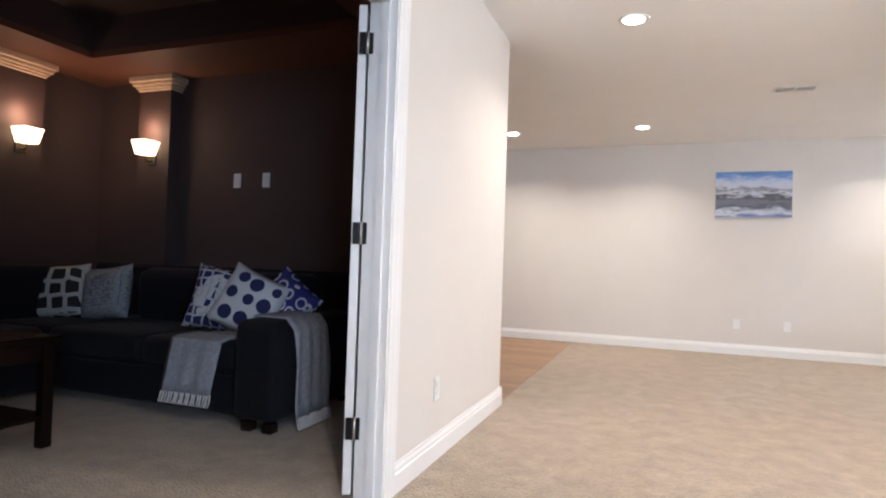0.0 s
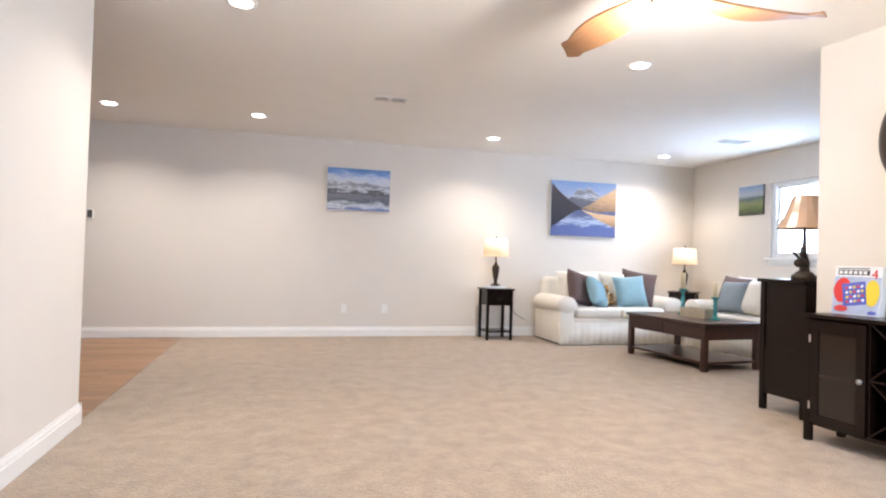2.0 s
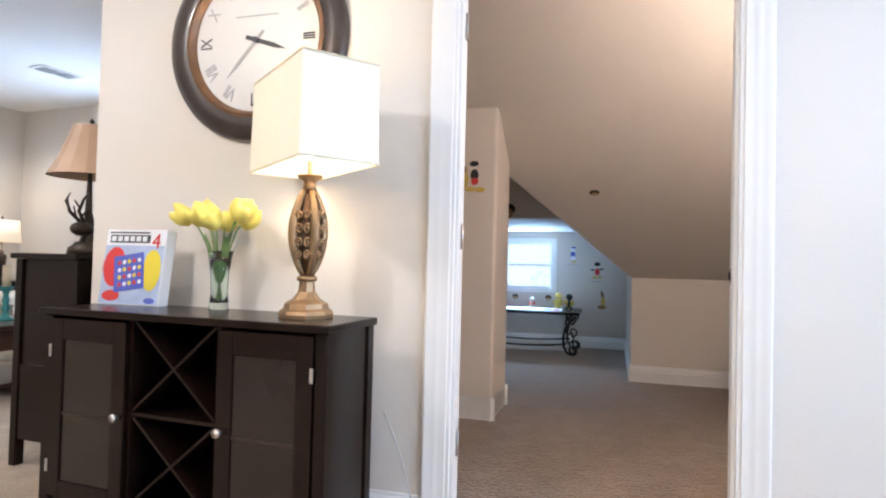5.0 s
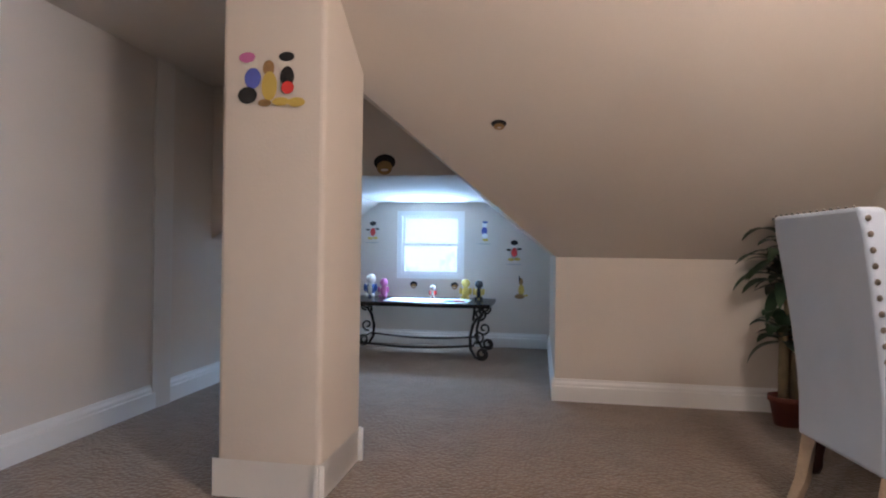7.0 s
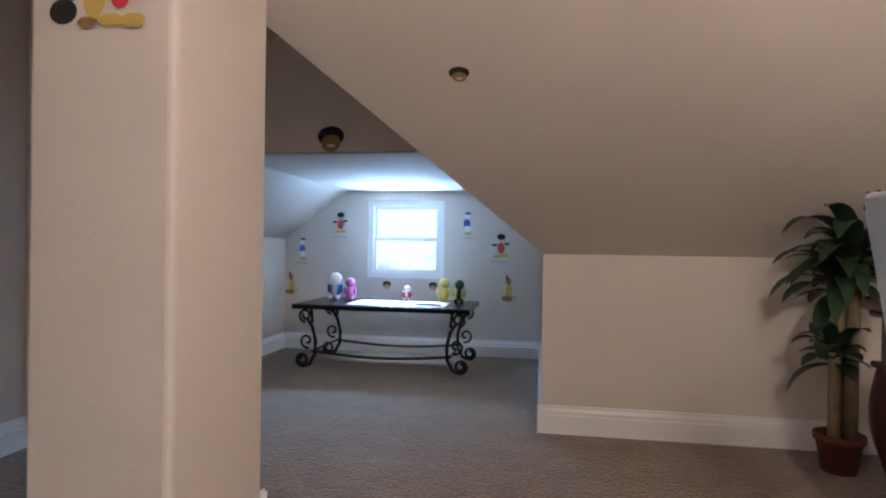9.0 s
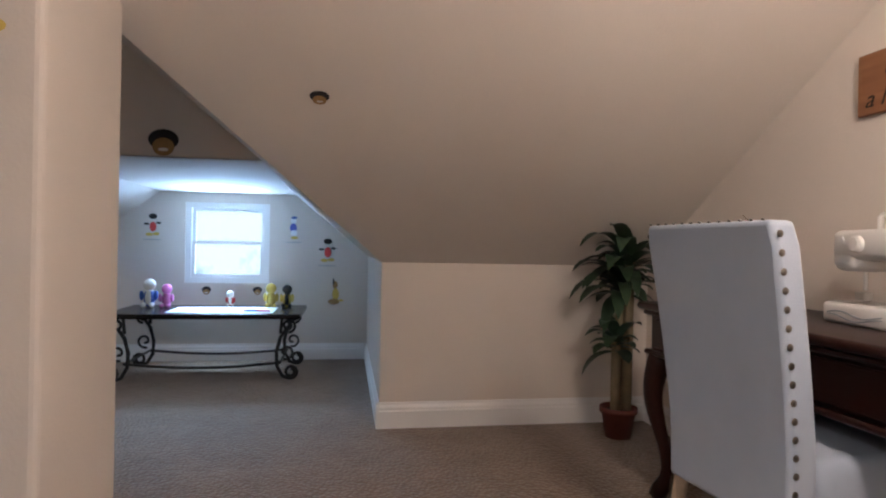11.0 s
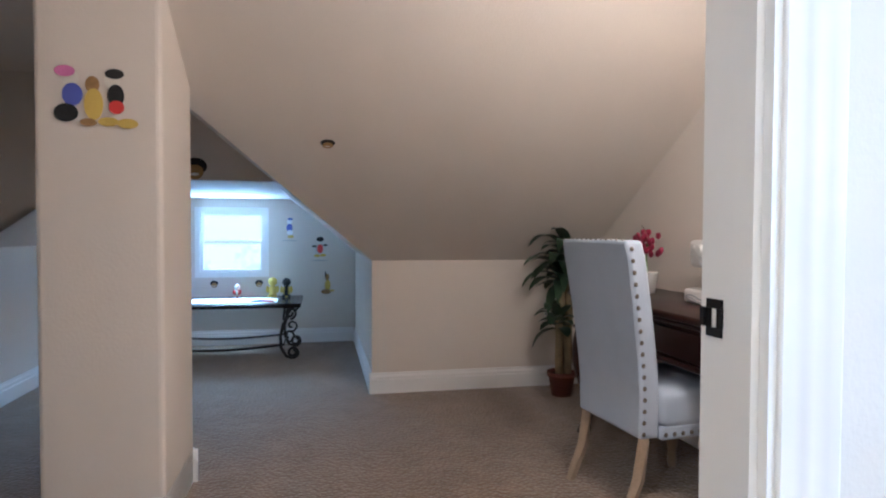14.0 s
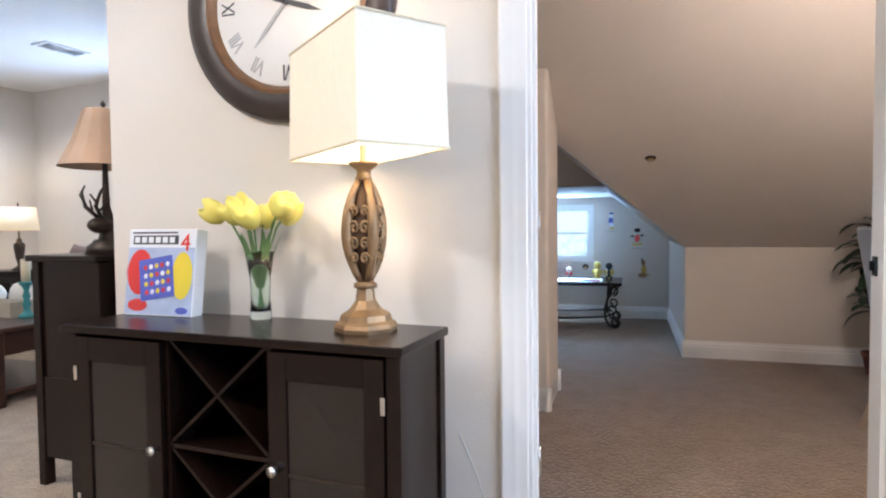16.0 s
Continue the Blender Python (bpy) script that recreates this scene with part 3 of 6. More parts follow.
prism(sl, [(top_p, RIGHT_Q, 2.6), (KNEE_P, RIGHT_Q, KNEE_Z), (KNEE_P, CHEEK_Q, KNEE_Z), (dp, dq, dz), (dp, LEFT_Q, dz), (top_p, LEFT_Q, 2.6)], 0.06)
structure("roof_slope", sl, M_ATTIC, "beige sloping attic ceiling", "ceiling", A)
structure("attic_ceiling", B(TH, top_p, RIGHT_Q, LEFT_Q, 2.6, 2.68), M_ATTIC, "flat beige attic ceiling", "ceiling", A)
rs = bmesh.new()
prism(rs, [(dp, dq, dz), (KNEE_P, CHEEK_Q, KNEE_Z), (WIN_P + 0.02, CHEEK_Q, KNEE_Z), (WIN_P + 0.02, fq, FLAT_Z), (HEAD_P, fq, FLAT_Z), (HEAD_P, dq, dz)], 0.05)
structure("dormer_slope_south", rs, M_ATTIC, "sloped side of the dormer ceiling", "ceiling", A)
lsl = bmesh.new()
prism(lsl, [(HEAD_P, -0.66, FLAT_Z), (WIN_P + 0.02, -0.66, FLAT_Z), (WIN_P + 0.02, LEFT_Q, 0.96), (HEAD_P, LEFT_Q, 0.96)], 0.05)
structure("dormer_slope_north", lsl, M_ATTIC, "sloped side of the dormer ceiling", "ceiling", A)
structure("dormer_ceiling", B(HEAD_P + 0.002, WIN_P + 0.02, fq, -0.66, FLAT_Z, FLAT_Z + 0.05), M_ATTIC, "low flat dormer ceiling", "ceiling", A)
hd = bmesh.new()
hv = [(HEAD_P, fq, FLAT_Z), (HEAD_P, -0.66, FLAT_Z), (HEAD_P, LEFT_Q, 0.96), (HEAD_P, LEFT_Q, dz), (HEAD_P, dq, dz)]
f1 = [hd.verts.new(v) for v in hv]
f2 = [hd.verts.new((v[0] + 0.05, v[1], v[2])) for v in hv]
hd.faces.new(f1), hd.faces.new(f2[::-1])
for i in range(5):
    hd.faces.new((f1[i], f2[i], f2[(i + 1) % 5], f1[(i + 1) % 5]))
bmesh.ops.recalc_face_normals(hd, faces=hd.faces)
structure("dormer_header", hd, M_ATTIC, "vertical beige wall above the dormer recess", "wall", A)
structure("attic_upper_ceiling", B(dp, HEAD_P, dq, LEFT_Q, dz, dz + 0.05), M_ATTIC, "small flat ceiling beside the dormer", "ceiling", A)
baseboard(TH + 0.02, RIGHT_Q, KNEE_P, RIGHT_Q, A, 0.14)
baseboard(KNEE_P, RIGHT_Q + 0.017, KNEE_P, CHEEK_Q + 0.017, A, 0.14)
baseboard(KNEE_P - 0.017, CHEEK_Q, WIN_P, CHEEK_Q, A, 0.14)
baseboard(WIN_P, CHEEK_Q + 0.017, WIN_P, LEFT_Q, A, 0.14)
baseboard(WIN_P, LEFT_Q, TH, LEFT_Q, A, 0.14)
baseboard(1.535, -1.059, 1.535, -1.485, A, 0.14)
baseboard(1.518, -1.468, 2.017, -1.468, A, 0.14)
baseboard(2.0, -1.485, 2.0, -1.059, A, 0.14)
window("window_2", WQ1 - WQ0, WZ1 - WZ0, A @ Matrix.Translation((WIN_P - 0.02, WQ1, WZ0)) @ Matrix.Rotation(radians(-90), 4, "Z"), "small white single-hung dormer window, trees behind")
structure("backdrop", B(0, 0.02, -2.5, 2.5, -1.5, 2.2), M_BACK, "pale daylight sky over distant trees", "backdrop", A @ Matrix.Translation((WIN_P + 2.2, -1.2, 0.4)))
structure("backdrop_wing", B(0, 0.02, -1.2, 2.5, -1.5, 2.5), M_BACK, "pale daylight sky over distant trees", "backdrop", Matrix.Translation((EAST + 2.4, 6.2, 0.6)))

# ---- structure: media room ----
TW, TN, TS, TZ = -3.86, 4.17, 0.2, 2.45
structure("media_wall_north", B(TW - 0.1, -0.27, TN, 4.309, 0, 2.8), M_DARK, "dark chocolate painted media room wall", "wall")
structure("media_wall_west", B(TW - 0.12, TW, TS, TN, 0, 2.8), M_DARK, "dark chocolate painted media room wall", "wall")
structure("media_wall_south", B(TW - 0.12, -0.27, TS - 0.12, TS, 0, 2.8), M_DARK, "dark chocolate painted media room wall", "wall")
structure("media_wall_east", B(-0.276, -0.271, TS, JAMB_S - 0.02, 0, 2.8), M_DARK, "dark chocolate painted media room wall", "wall")
structure("media_wall_door_side", B(-0.276, -0.271, JAMB_N + 0.1, TN, 0, 2.8), M_DARK, "dark chocolate painted media room wall", "wall")
structure("media_floor", B(TW, -0.166, TS, TN, -0.1, -0.003), M_CARPET, "beige media room carpet", "floor")
sf = bmesh.new()
box(sf, TW, -0.27, TN - 0.62, TN, TZ, TZ + 0.05)
box(sf, TW, TW + 0.62, TS, TN - 0.62, TZ, TZ + 0.05)
box(sf, -0.89, -0.27, TS, TN - 0.62, TZ, TZ + 0.05)
box(sf, TW + 0.62, -0.89, TS, TS + 0.62, TZ, TZ + 0.05)
structure("media_soffit", sf, M_SOFFIT, "reddish brown soffit round the tray ceiling", "ceiling")
tr = bmesh.new()
box(tr, TW + 0.6, TW + 0.62, TS + 0.6, TN - 0.6, TZ + 0.05, 2.75)
box(tr, -0.89, -0.87, TS + 0.6, TN - 0.6, TZ + 0.05, 2.75)
box(tr, TW + 0.62, -0.89, TS + 0.6, TS + 0.62, TZ + 0.05, 2.75)
box(tr, TW + 0.62, -0.89, TN - 0.62, TN - 0.6, TZ + 0.05, 2.75)
box(tr, TW, -0.27, TS, TN, 2.75, 2.8)
structure("media_tray_ceiling", tr, M_DARK, "dark recessed tray ceiling", "ceiling")


def pilaster(m):
    p = tagged(new("pilaster"), "dark wall pilaster with a gilded moulded capital", "pilaster", kind="structure")
    p.matrix_basis = m
    part("shaft", B(-0.17, 0.17, -0.12, 0, 0, 2.33), M_DARK, p)
    bm = bmesh.new()
    for z0, z1, o in ((2.33, 2.352, 0.012), (2.352, 2.372, 0.026), (2.372, 2.40, 0.045), (2.40, 2.449, 0.066)):
        box(bm, -0.17 - o, 0.17 + o, -0.12 - o, 0, z0, z1, bev=0.006)
    part("capital", bm, M_PLASTER, p, "pale gilded capital")
    s = thing("wall_sconce", "lit glass wall sconce with a bronze bracket", "sconce", m @ pose(0.0, -0.12, 1.80) @ Matrix.Diagonal((0.86, 0.86, 0.95, 1)), "pilaster sconces")
    part("backplate", B(-0.05, 0.05, -0.015, 0, -0.10, 0.02, bev=0.004), M_BRONZE, s)
    part("arm", tube(bmesh.new(), [(0, -0.01, -0.06), (0, -0.05, -0.075), (0, -0.09, -0.06), (0, -0.09, -0.02)], 0.008), M_BRONZE, s)
    part("shade", lathe(bmesh.new(), [(0.062, -0.02), (0.088, 0.10)], m=pose(0, -0.09, 0), square=True), M_SCONCE, s, "glowing frosted glass shade")
    lamp("sconce_lamp", "POINT", m @ pose(-0.02, -0.21, 2.01), 2.6, (1.0, 0.60, 0.36), 0.05)
    return p


pilaster(pose(-3.12, TN, 0))
pilaster(Matrix.Translation((TW, 3.38, 0)) @ Matrix.Rotation(radians(90), 4, "Z"))
for sx in (-2.34, -2.06):
    sw = thing("light_switch", "pale plastic rocker switch plate", "switch", pose(sx, TN, 1.58), "media room switches")
    part("plate", B(-0.035, 0.035, -0.006, 0, -0.058, 0.058, bev=0.002), M_PLASTIC, sw)
    part("rocker", B(-0.016, 0.016, -0.010, -0.006, -0.03, 0.03, bev=0.001), M_PLASTIC, sw)

# ---- fixtures of the main room ----
def can_light(x, y):
    c = thing("recessed_light", "lit round recessed ceiling light with white trim", "ceiling light", pose(x, y, CEIL), "recessed ceiling lights")
    part("trim_ring", lathe(bmesh.new(), [(0.062, -0.004), (0.092, -0.008), (0.095, 0.0)], 28, caps=False), M_TRIM, c, smooth=40)
    part("lens", lathe(bmesh.new(), [(0.066, -0.006), (0.066, -0.009), (0.0, -0.012)], 28), M_CANGLOW, c, "bright glowing lens")


for cx, cy in CANS:
    can_light(cx, cy)


def vent(x, y, rz, w=0.34, d=0.17):
    v = thing("ceiling_vent", "white metal ceiling register with slats", "vent", pose(x, y, CEIL, 0, 0, rz), "ceiling vents")
    bm = bmesh.new()
    for a in ((-w / 2, w / 2, -d / 2, -d / 2 + 0.025), (-w / 2, w / 2, d / 2 - 0.025, d / 2), (-w / 2, -w / 2 + 0.025, -d / 2 + 0.025, d / 2 - 0.025), (w / 2 - 0.025, w / 2, -d / 2 + 0.025, d / 2 - 0.025), (-0.008, 0.008, -d / 2 + 0.025, d / 2 - 0.025)):
        box(bm, *a, -0.010, -0.001)
    part("frame", bm, M_TRIM, v)
    # no duct is modelled: its shade is a flat dark sheet
    part("backing", B(-w / 2 + 0.02, w / 2 - 0.02, -d / 2 + 0.02, d / 2 - 0.02, -0.0025, -0.0005), M_INK, v, "dark sheet for the shade behind the slats")
    for i in range(5):
        yy = -d / 2 + 0.037 + i * 0.024
        part("slat", B(-w / 2 + 0.026, w / 2 - 0.026, -0.009, 0.009, -0.001, 0.001), M_TRIM, v, m=pose(0, yy, -0.008, 35))


vent(1.91, 5.93, 0)
vent(6.10, 6.30, 0, 0.36, 0.2)


def fan():
    f = thing("ceiling_fan", "three-bladed ceiling fan with curved wooden blades", "ceiling fan", pose(2.75, 2.85, 0))
    part("downrod", lathe(bmesh.new(), [(0.055, CEIL - 0.05), (0.06, CEIL)], 18), M_BRONZE, f, smooth=40)
    part("motor", lathe(bmesh.new(), [(0.015, CEIL - 0.05), (0.015, 2.44), (0.10, 2.43), (0.12, 2.37), (0.10, 2.315), (0.0, 2.31)], 24), M_BRONZE, f, smooth=50)
    # made-up glowing bowl to go with the fill lamp, never in view
    part("added_glow_bowl", lathe(bmesh.new(), [(0.085, 2.309), (0.08, 2.298), (0.0, 2.288)], 24), M_CANGLOW, f, "glowing frosted bowl, added and unseen", smooth=60)
    for k in range(3):
        bm = bmesh.new()
        n, rows = 12, []
        for i in range(n + 1):
            u = i / n
            r = 0.09 + 0.65 * u
            wd = 0.055 + 0.055 * math.sin(math.pi * min(1, u * 1.15)) if u < 0.97 else 0.03
            if u > 0.86:
                wd = 0.085 * (1 - ((u - 0.86) / 0.14) ** 2 * 0.85)
            bend = 0.06 * math.sin(math.pi * u) - 0.03 * u
            row = []
            for s, z in ((1, 0.018), (0.3, 0.006), (-1, -0.03)):
                row.append((r, bend + s * wd, 2.25 + z * (1 - 0.3 * u) + 0.02 * u + 0.09 * (1 - u) ** 2))
            rows.append(row)
        top = [[bm.verts.new((x, y, z + 0.006)) for x, y, z in row] for row in rows]
        bot = [[bm.verts.new((x, y, z - 0.006)) for x, y, z in row] for row in rows]
        for i in range(n):
            for j in range(2):
                bm.faces.new((top[i][j], top[i][j + 1], top[i + 1][j + 1], top[i + 1][j]))
                bm.faces.new((bot[i][j], bot[i + 1][j], bot[i + 1][j + 1], bot[i][j + 1]))
            bm.faces.new((top[i][0], top[i + 1][0], bot[i + 1][0], bot[i][0]))
            bm.faces.new((top[i][2], bot[i][2], bot[i + 1][2], top[i + 1][2]))
        bm.faces.new([*top[n], *bot[n][::-1]])
        bmesh.ops.recalc_face_normals(bm, faces=bm.faces)
        part("blade", bm, M_BLADE, f, m=pose(0, 0, 0, 0, 0, -12 + 120 * k), smooth=40)


fan()


def outlet(m, name="wall_outlet", label="white plastic wall outlet plate"):
    o = thing(name, label, "outlet", m, "wall outlets")
    part("plate", B(-0.036, 0.036, -0.006, 0, -0.058, 0.058, bev=0.002), M_PLASTIC, o)
    for z in (-0.022, 0.022):
        part("socket", B(-0.016, 0.016, -0.009, -0.006, z - 0.014, z + 0.014, bev=0.002), M_PLASTIC, o)


outlet(pose(1.74, FAR, 0.36))
outlet(pose(2.27, FAR, 0.36))
outlet(Matrix.Translation((WALL_L, 3.06, 0.35)) @ Matrix.Rotation(radians(90), 4, "Z"))
th = thing("thermostat", "small dark thermostat mounted on the wall", "thermostat", pose(-1.22, FAR, 1.44))
part("body", B(-0.035, 0.035, -0.02, 0, -0.06, 0.06, bev=0.006), M_PLASTIC, th)
part("screen", B(-0.026, 0.026, -0.024, -0.02, -0.045, 0.045, bev=0.002), M_INK, th, "dark screen")

SNOW, ROCK, LAKE, SKYB, FIR, SUNNY = (0.62, 0.66, 0.74), (0.12, 0.12, 0.15), (0.14, 0.20, 0.42), (0.18, 0.32, 0.66), (0.025, 0.03, 0.035), (0.52, 0.33, 0.18)
P1 = landscape("snowy_range_print", [(0.0, LAKE), (0.10, SNOW), (0.22, (0.10, 0.12, 0.16)), (0.34, (0.20, 0.20, 0.24)), (0.44, (0.09, 0.09, 0.11)), (0.52, SNOW), (0.60, (0.22, 0.22, 0.27)), (0.68, SNOW), (0.78, (0.55, 0.62, 0.75)), (0.90, SKYB), (1.0, (0.10, 0.24, 0.55))], 4.0, 3.1, 0.55)
P3 = landscape("meadow_print", [(0.0, (0.04, 0.05, 0.03)), (0.2, (0.12, 0.16, 0.06)), (0.4, (0.22, 0.26, 0.12)), (0.55, (0.10, 0.14, 0.16)), (0.7, (0.45, 0.52, 0.62)), (1.0, (0.22, 0.36, 0.62))], 3.0, 7.7, 0.35)
P_SKY = landscape("peak_sky_print", [(0.0, (0.40, 0.36, 0.42)), (0.6, (0.50, 0.55, 0.68)), (1.0, (0.25, 0.38, 0.66))], 4, 1.0, 0.5)
P_PEAK = landscape("peak_print", [(0.0, (0.10, 0.10, 0.13)), (0.45, (0.16, 0.16, 0.19)), (0.55, SNOW), (0.7, (0.20, 0.19, 0.22)), (1.0, SNOW)], 6, 2.0, 1.1)
P_SUN = landscape("sunlit_slope_print", [(0.0, (0.20, 0.13, 0.09)), (0.5, SUNNY), (1.0, (0.62, 0.46, 0.30))], 6, 4.0, 0.8)
P_FIR = landscape("fir_slope_print", [(0.0, (0.015, 0.018, 0.03)), (0.6, (0.05, 0.045, 0.055)), (1.0, (0.09, 0.06, 0.06))], 9, 5.0, 0.7)
P_LAKE = landscape("lake_print", [(0.0, (0.10, 0.14, 0.36)), (0.35, (0.09, 0.13, 0.34)), (0.5, (0.40, 0.48, 0.66)), (0.7, (0.10, 0.13, 0.27)), (1.0, (0.08, 0.09, 0.16))], 5, 6.0, 0.9)


def canvas(m, w, h, label, front, edge=None, d=0.035):
    c = thing("canvas_picture", label, "picture", m)
    part("stretcher", B(-w / 2, w / 2, -d, 0, 0, h, bev=0.003), edge or M_PAPER, c)
    part("print", B(-w / 2 + 0.001, w / 2 - 0.001, -d - 0.003, -d - 0.0005, 0.001, h - 0.001), front, c)
    return c


canvas(pose(1.885, FAR - 0.002, 1.63), 0.81, 0.54, "canvas print of a snowy mountain range and lake", P1)
c2 = canvas(pose(5.11, FAR - 0.002, 1.415), 1.03, 0.79, "canvas print of peaks mirrored in a blue lake", P_SKY)


def layer(name, pts, material, y, parent):
    """A flat printed shape, by its outline in the picture's own x and z."""
    bm = bmesh.new()
    f = [bm.verts.new((x, y, z)) for x, z in pts]
    b = [bm.verts.new((x, y + 0.0012, z)) for x, z in pts]
    bm.faces.new(f), bm.faces.new(b[::-1])
    for i in range(len(pts)):
        bm.faces.new((f[i], b[i], b[(i + 1) % len(pts)], f[(i + 1) % len(pts)]))
    bmesh.ops.recalc_face_normals(bm, faces=bm.faces)
    return part(name, bm, material, parent)


layer("lake", [(-0.51, 0.005), (0.51, 0.005), (0.51, 0.42), (-0.51, 0.42)], P_LAKE, -0.0395, c2)
layer("peak", [(-0.42, 0.40), (-0.30, 0.60), (-0.2, 0.56), (-0.08, 0.70), (0.0, 0.66), (0.08, 0.72), (0.2, 0.62), (0.34, 0.55), (0.4, 0.40)], P_PEAK, -0.0405, c2)
layer("sunny_slope", [(-0.06, 0.40), (0.10, 0.47), (0.3, 0.60), (0.51, 0.72), (0.51, 0.38), (0.2, 0.36)], P_SUN, -0.0420, c2)
layer("sunny_reflection", [(-0.05, 0.385), (0.2, 0.34), (0.51, 0.32), (0.51, 0.14), (0.3, 0.22)], P_SUN, -0.0425, c2)
layer("fir_slope", [(-0.51, 0.75), (-0.40, 0.64), (-0.22, 0.50), (-0.02, 0.40), (-0.15, 0.36), (-0.51, 0.12)], P_FIR, -0.0437, c2)
c3 = canvas(Matrix.Translation((EAST - 0.002, 6.93, 1.74)) @ Matrix.Rotation(radians(-90), 4, "Z"), 0.43, 0.39, "small framed print of a green mountain meadow", P3, M_INK, 0.02)

# ---- sofas and cushions ----
def sofa(m, w, label):
    s = thing("sofa", label, "sofa", m, "white slipcovered sofas")
    part("base", B(0.03, w - 0.03, 0.10, 0.86, 0.02, 0.34, bev=0.02, seg=2), M_WHITE_CLOTH, s, smooth=50)
    bm = bmesh.new()
    n = 64
    top, bot = [], []
    path = []
    for i in range(n + 1):
        u = i / n
        path.append((0.02 + (w - 0.04) * u, 0.088))
    for i, (x, y) in enumerate(path):
        wob = 0.008 * math.sin(i * 1.9) + 0.006 * math.sin(i * 0.7)
        top.append(bm.verts.new((x, y + 0.004, 0.285)))
        bot.append(bm.verts.new((x, y - 0.014 + wob, 0.006)))
    for i in range(n):
        bm.faces.new((bot[i], bot[i + 1], top[i + 1], top[i]))
    bm.normal_update()
    sk = part("skirt", bm, M_WHITE_CLOTH, s, smooth=60)
    so = sk.modifiers.new("thick", "SOLIDIFY")
    so.thickness = 0.008
    for x0 in (0.0, w - 0.24):
        bm = B(x0 + 0.02, x0 + 0.22, 0.08, 0.86, 0.02, 0.50, bev=0.02, seg=2)
        prof = [(0.0, -0.005), (0.10, 0.0), (0.135, 0.02), (0.14, 0.4), (0.14, 0.75), (0.10, 0.78), (0.0, 0.785)]
        lathe(bm, prof, 20, m=pose(x0 + 0.12, 0.07, 0.50, -90) @ Matrix.Diagonal((1.0, 0.82, 1, 1)))
        part("arm", bm, M_WHITE_CLOTH, s, smooth=50)
    part("back", B(0.12, w - 0.12, 0.70, 0.95, 0.30, 0.84, bev=0.07, seg=4), M_WHITE_CLOTH, s, smooth=60)
    for k in range(2):
        x0 = 0.245 + k * (w - 0.49) / 2
        x1 = 0.245 + (k + 1) * (w - 0.49) / 2
        part("seat_cushion", B(x0 + 0.004, x1 - 0.004, 0.075, 0.70, 0.335, 0.47, bev=0.045, seg=4), M_WHITE_CLOTH, s, smooth=60)
        bm = cushion(bmesh.new(), x1 - x0, 0.46, 0.24, pose((x0 + x1) / 2, 0.64, 0.70, -12))
        part("back_cushion", bm, M_WHITE_CLOTH, s, smooth=60)
    return s


def pillow(m, w, material, label, t=0.17):
    p = cushion(bmesh.new(), w, w, t, Matrix.Identity(4), 12)
    return tagged(part("throw_pillow", p, material, None, label, m, 60), label, "pillow", "throw pillows")


S1 = pose(4.30, 7.05, 0)
sofa(S1, 1.78, "white slipcovered rolled-arm loveseat with loose pillows")
pillow(S1 @ pose(0.47, 0.42, 0.70, -20, 14, 24), 0.46, M_BROWN, "plum brown square pillow on the white sofa")
pillow(S1 @ pose(0.66, 0.32, 0.65, -22, 16, 38), 0.40, M_AQUA, "aqua square pillow on the white sofa")
pillow(S1 @ pose(1.18, 0.36, 0.67, -20, -4, -8), 0.44, M_AQUA, "aqua square pillow on the white sofa")
pillow(S1 @ pose(1.38, 0.50, 0.72, -20, 10, -24), 0.48, M_BROWN, "plum brown square pillow on the white sofa")
be = bmesh.new()
blob(be, (0, 0, 0.09), (0.075, 0.065, 0.09))
blob(be, (0, -0.01, 0.215), (0.062, 0.058, 0.058))
blob(be, (0, -0.062, 0.205), (0.028, 0.025, 0.022), 8)
for sx in (-1, 1):
    blob(be, (sx * 0.05, 0, 0.262), (0.022, 0.012, 0.022), 8)
    blob(be, (sx * 0.05, -0.07, 0.035), (0.03, 0.05, 0.03), 8)
    blob(be, (sx * 0.075, -0.03, 0.12), (0.024, 0.03, 0.055), 8)
tagged(part("teddy_bear", be, M_BEAR, None, "", S1 @ pose(0.86, 0.42, 0.475, -10, 0, 10), 60), "small brown plush teddy bear on the white sofa", "soft toy")
S2 = Matrix.Translation((5.98, 7.05, 0)) @ Matrix.Rotation(radians(-90), 4, "Z")
sofa(S2, 1.75, "white slipcovered rolled-arm sofa under the window")
pillow(S2 @ pose(0.42, 0.50, 0.70, -20, 4, 10), 0.46, M_BROWN, "plum brown square pillow on the white sofa")
pillow(S2 @ pose(0.55, 0.36, 0.67, -20, -3, 4), 0.42, M_GREYBLUE, "grey-blue square pillow on the white sofa")
pillow(S2 @ pose(0.90, 0.40, 0.68, -20, 3, -6), 0.44, M_WHITE_CLOTH, "white square pillow on the white sofa")

# ---- coffee table and what stands on it ----
CT = pose(4.86, 6.52, 0, 0, 0, 4.8) @ Matrix.Rotation(radians(-90), 4, "Z")
ct = thing("coffee_table", "cherry-brown wooden coffee table with drawers and a shelf", "table", CT)
CW, CD, CH = 1.22, 0.76, 0.48
part("tabletop", B(0, CW, 0, CD, CH - 0.028, CH, bev=0.008, seg=2), M_CHERRY, ct)
part("apron", B(0.03, CW - 0.03, 0.03, CD - 0.03, CH - 0.17, CH - 0.029), M_CHERRY, ct)
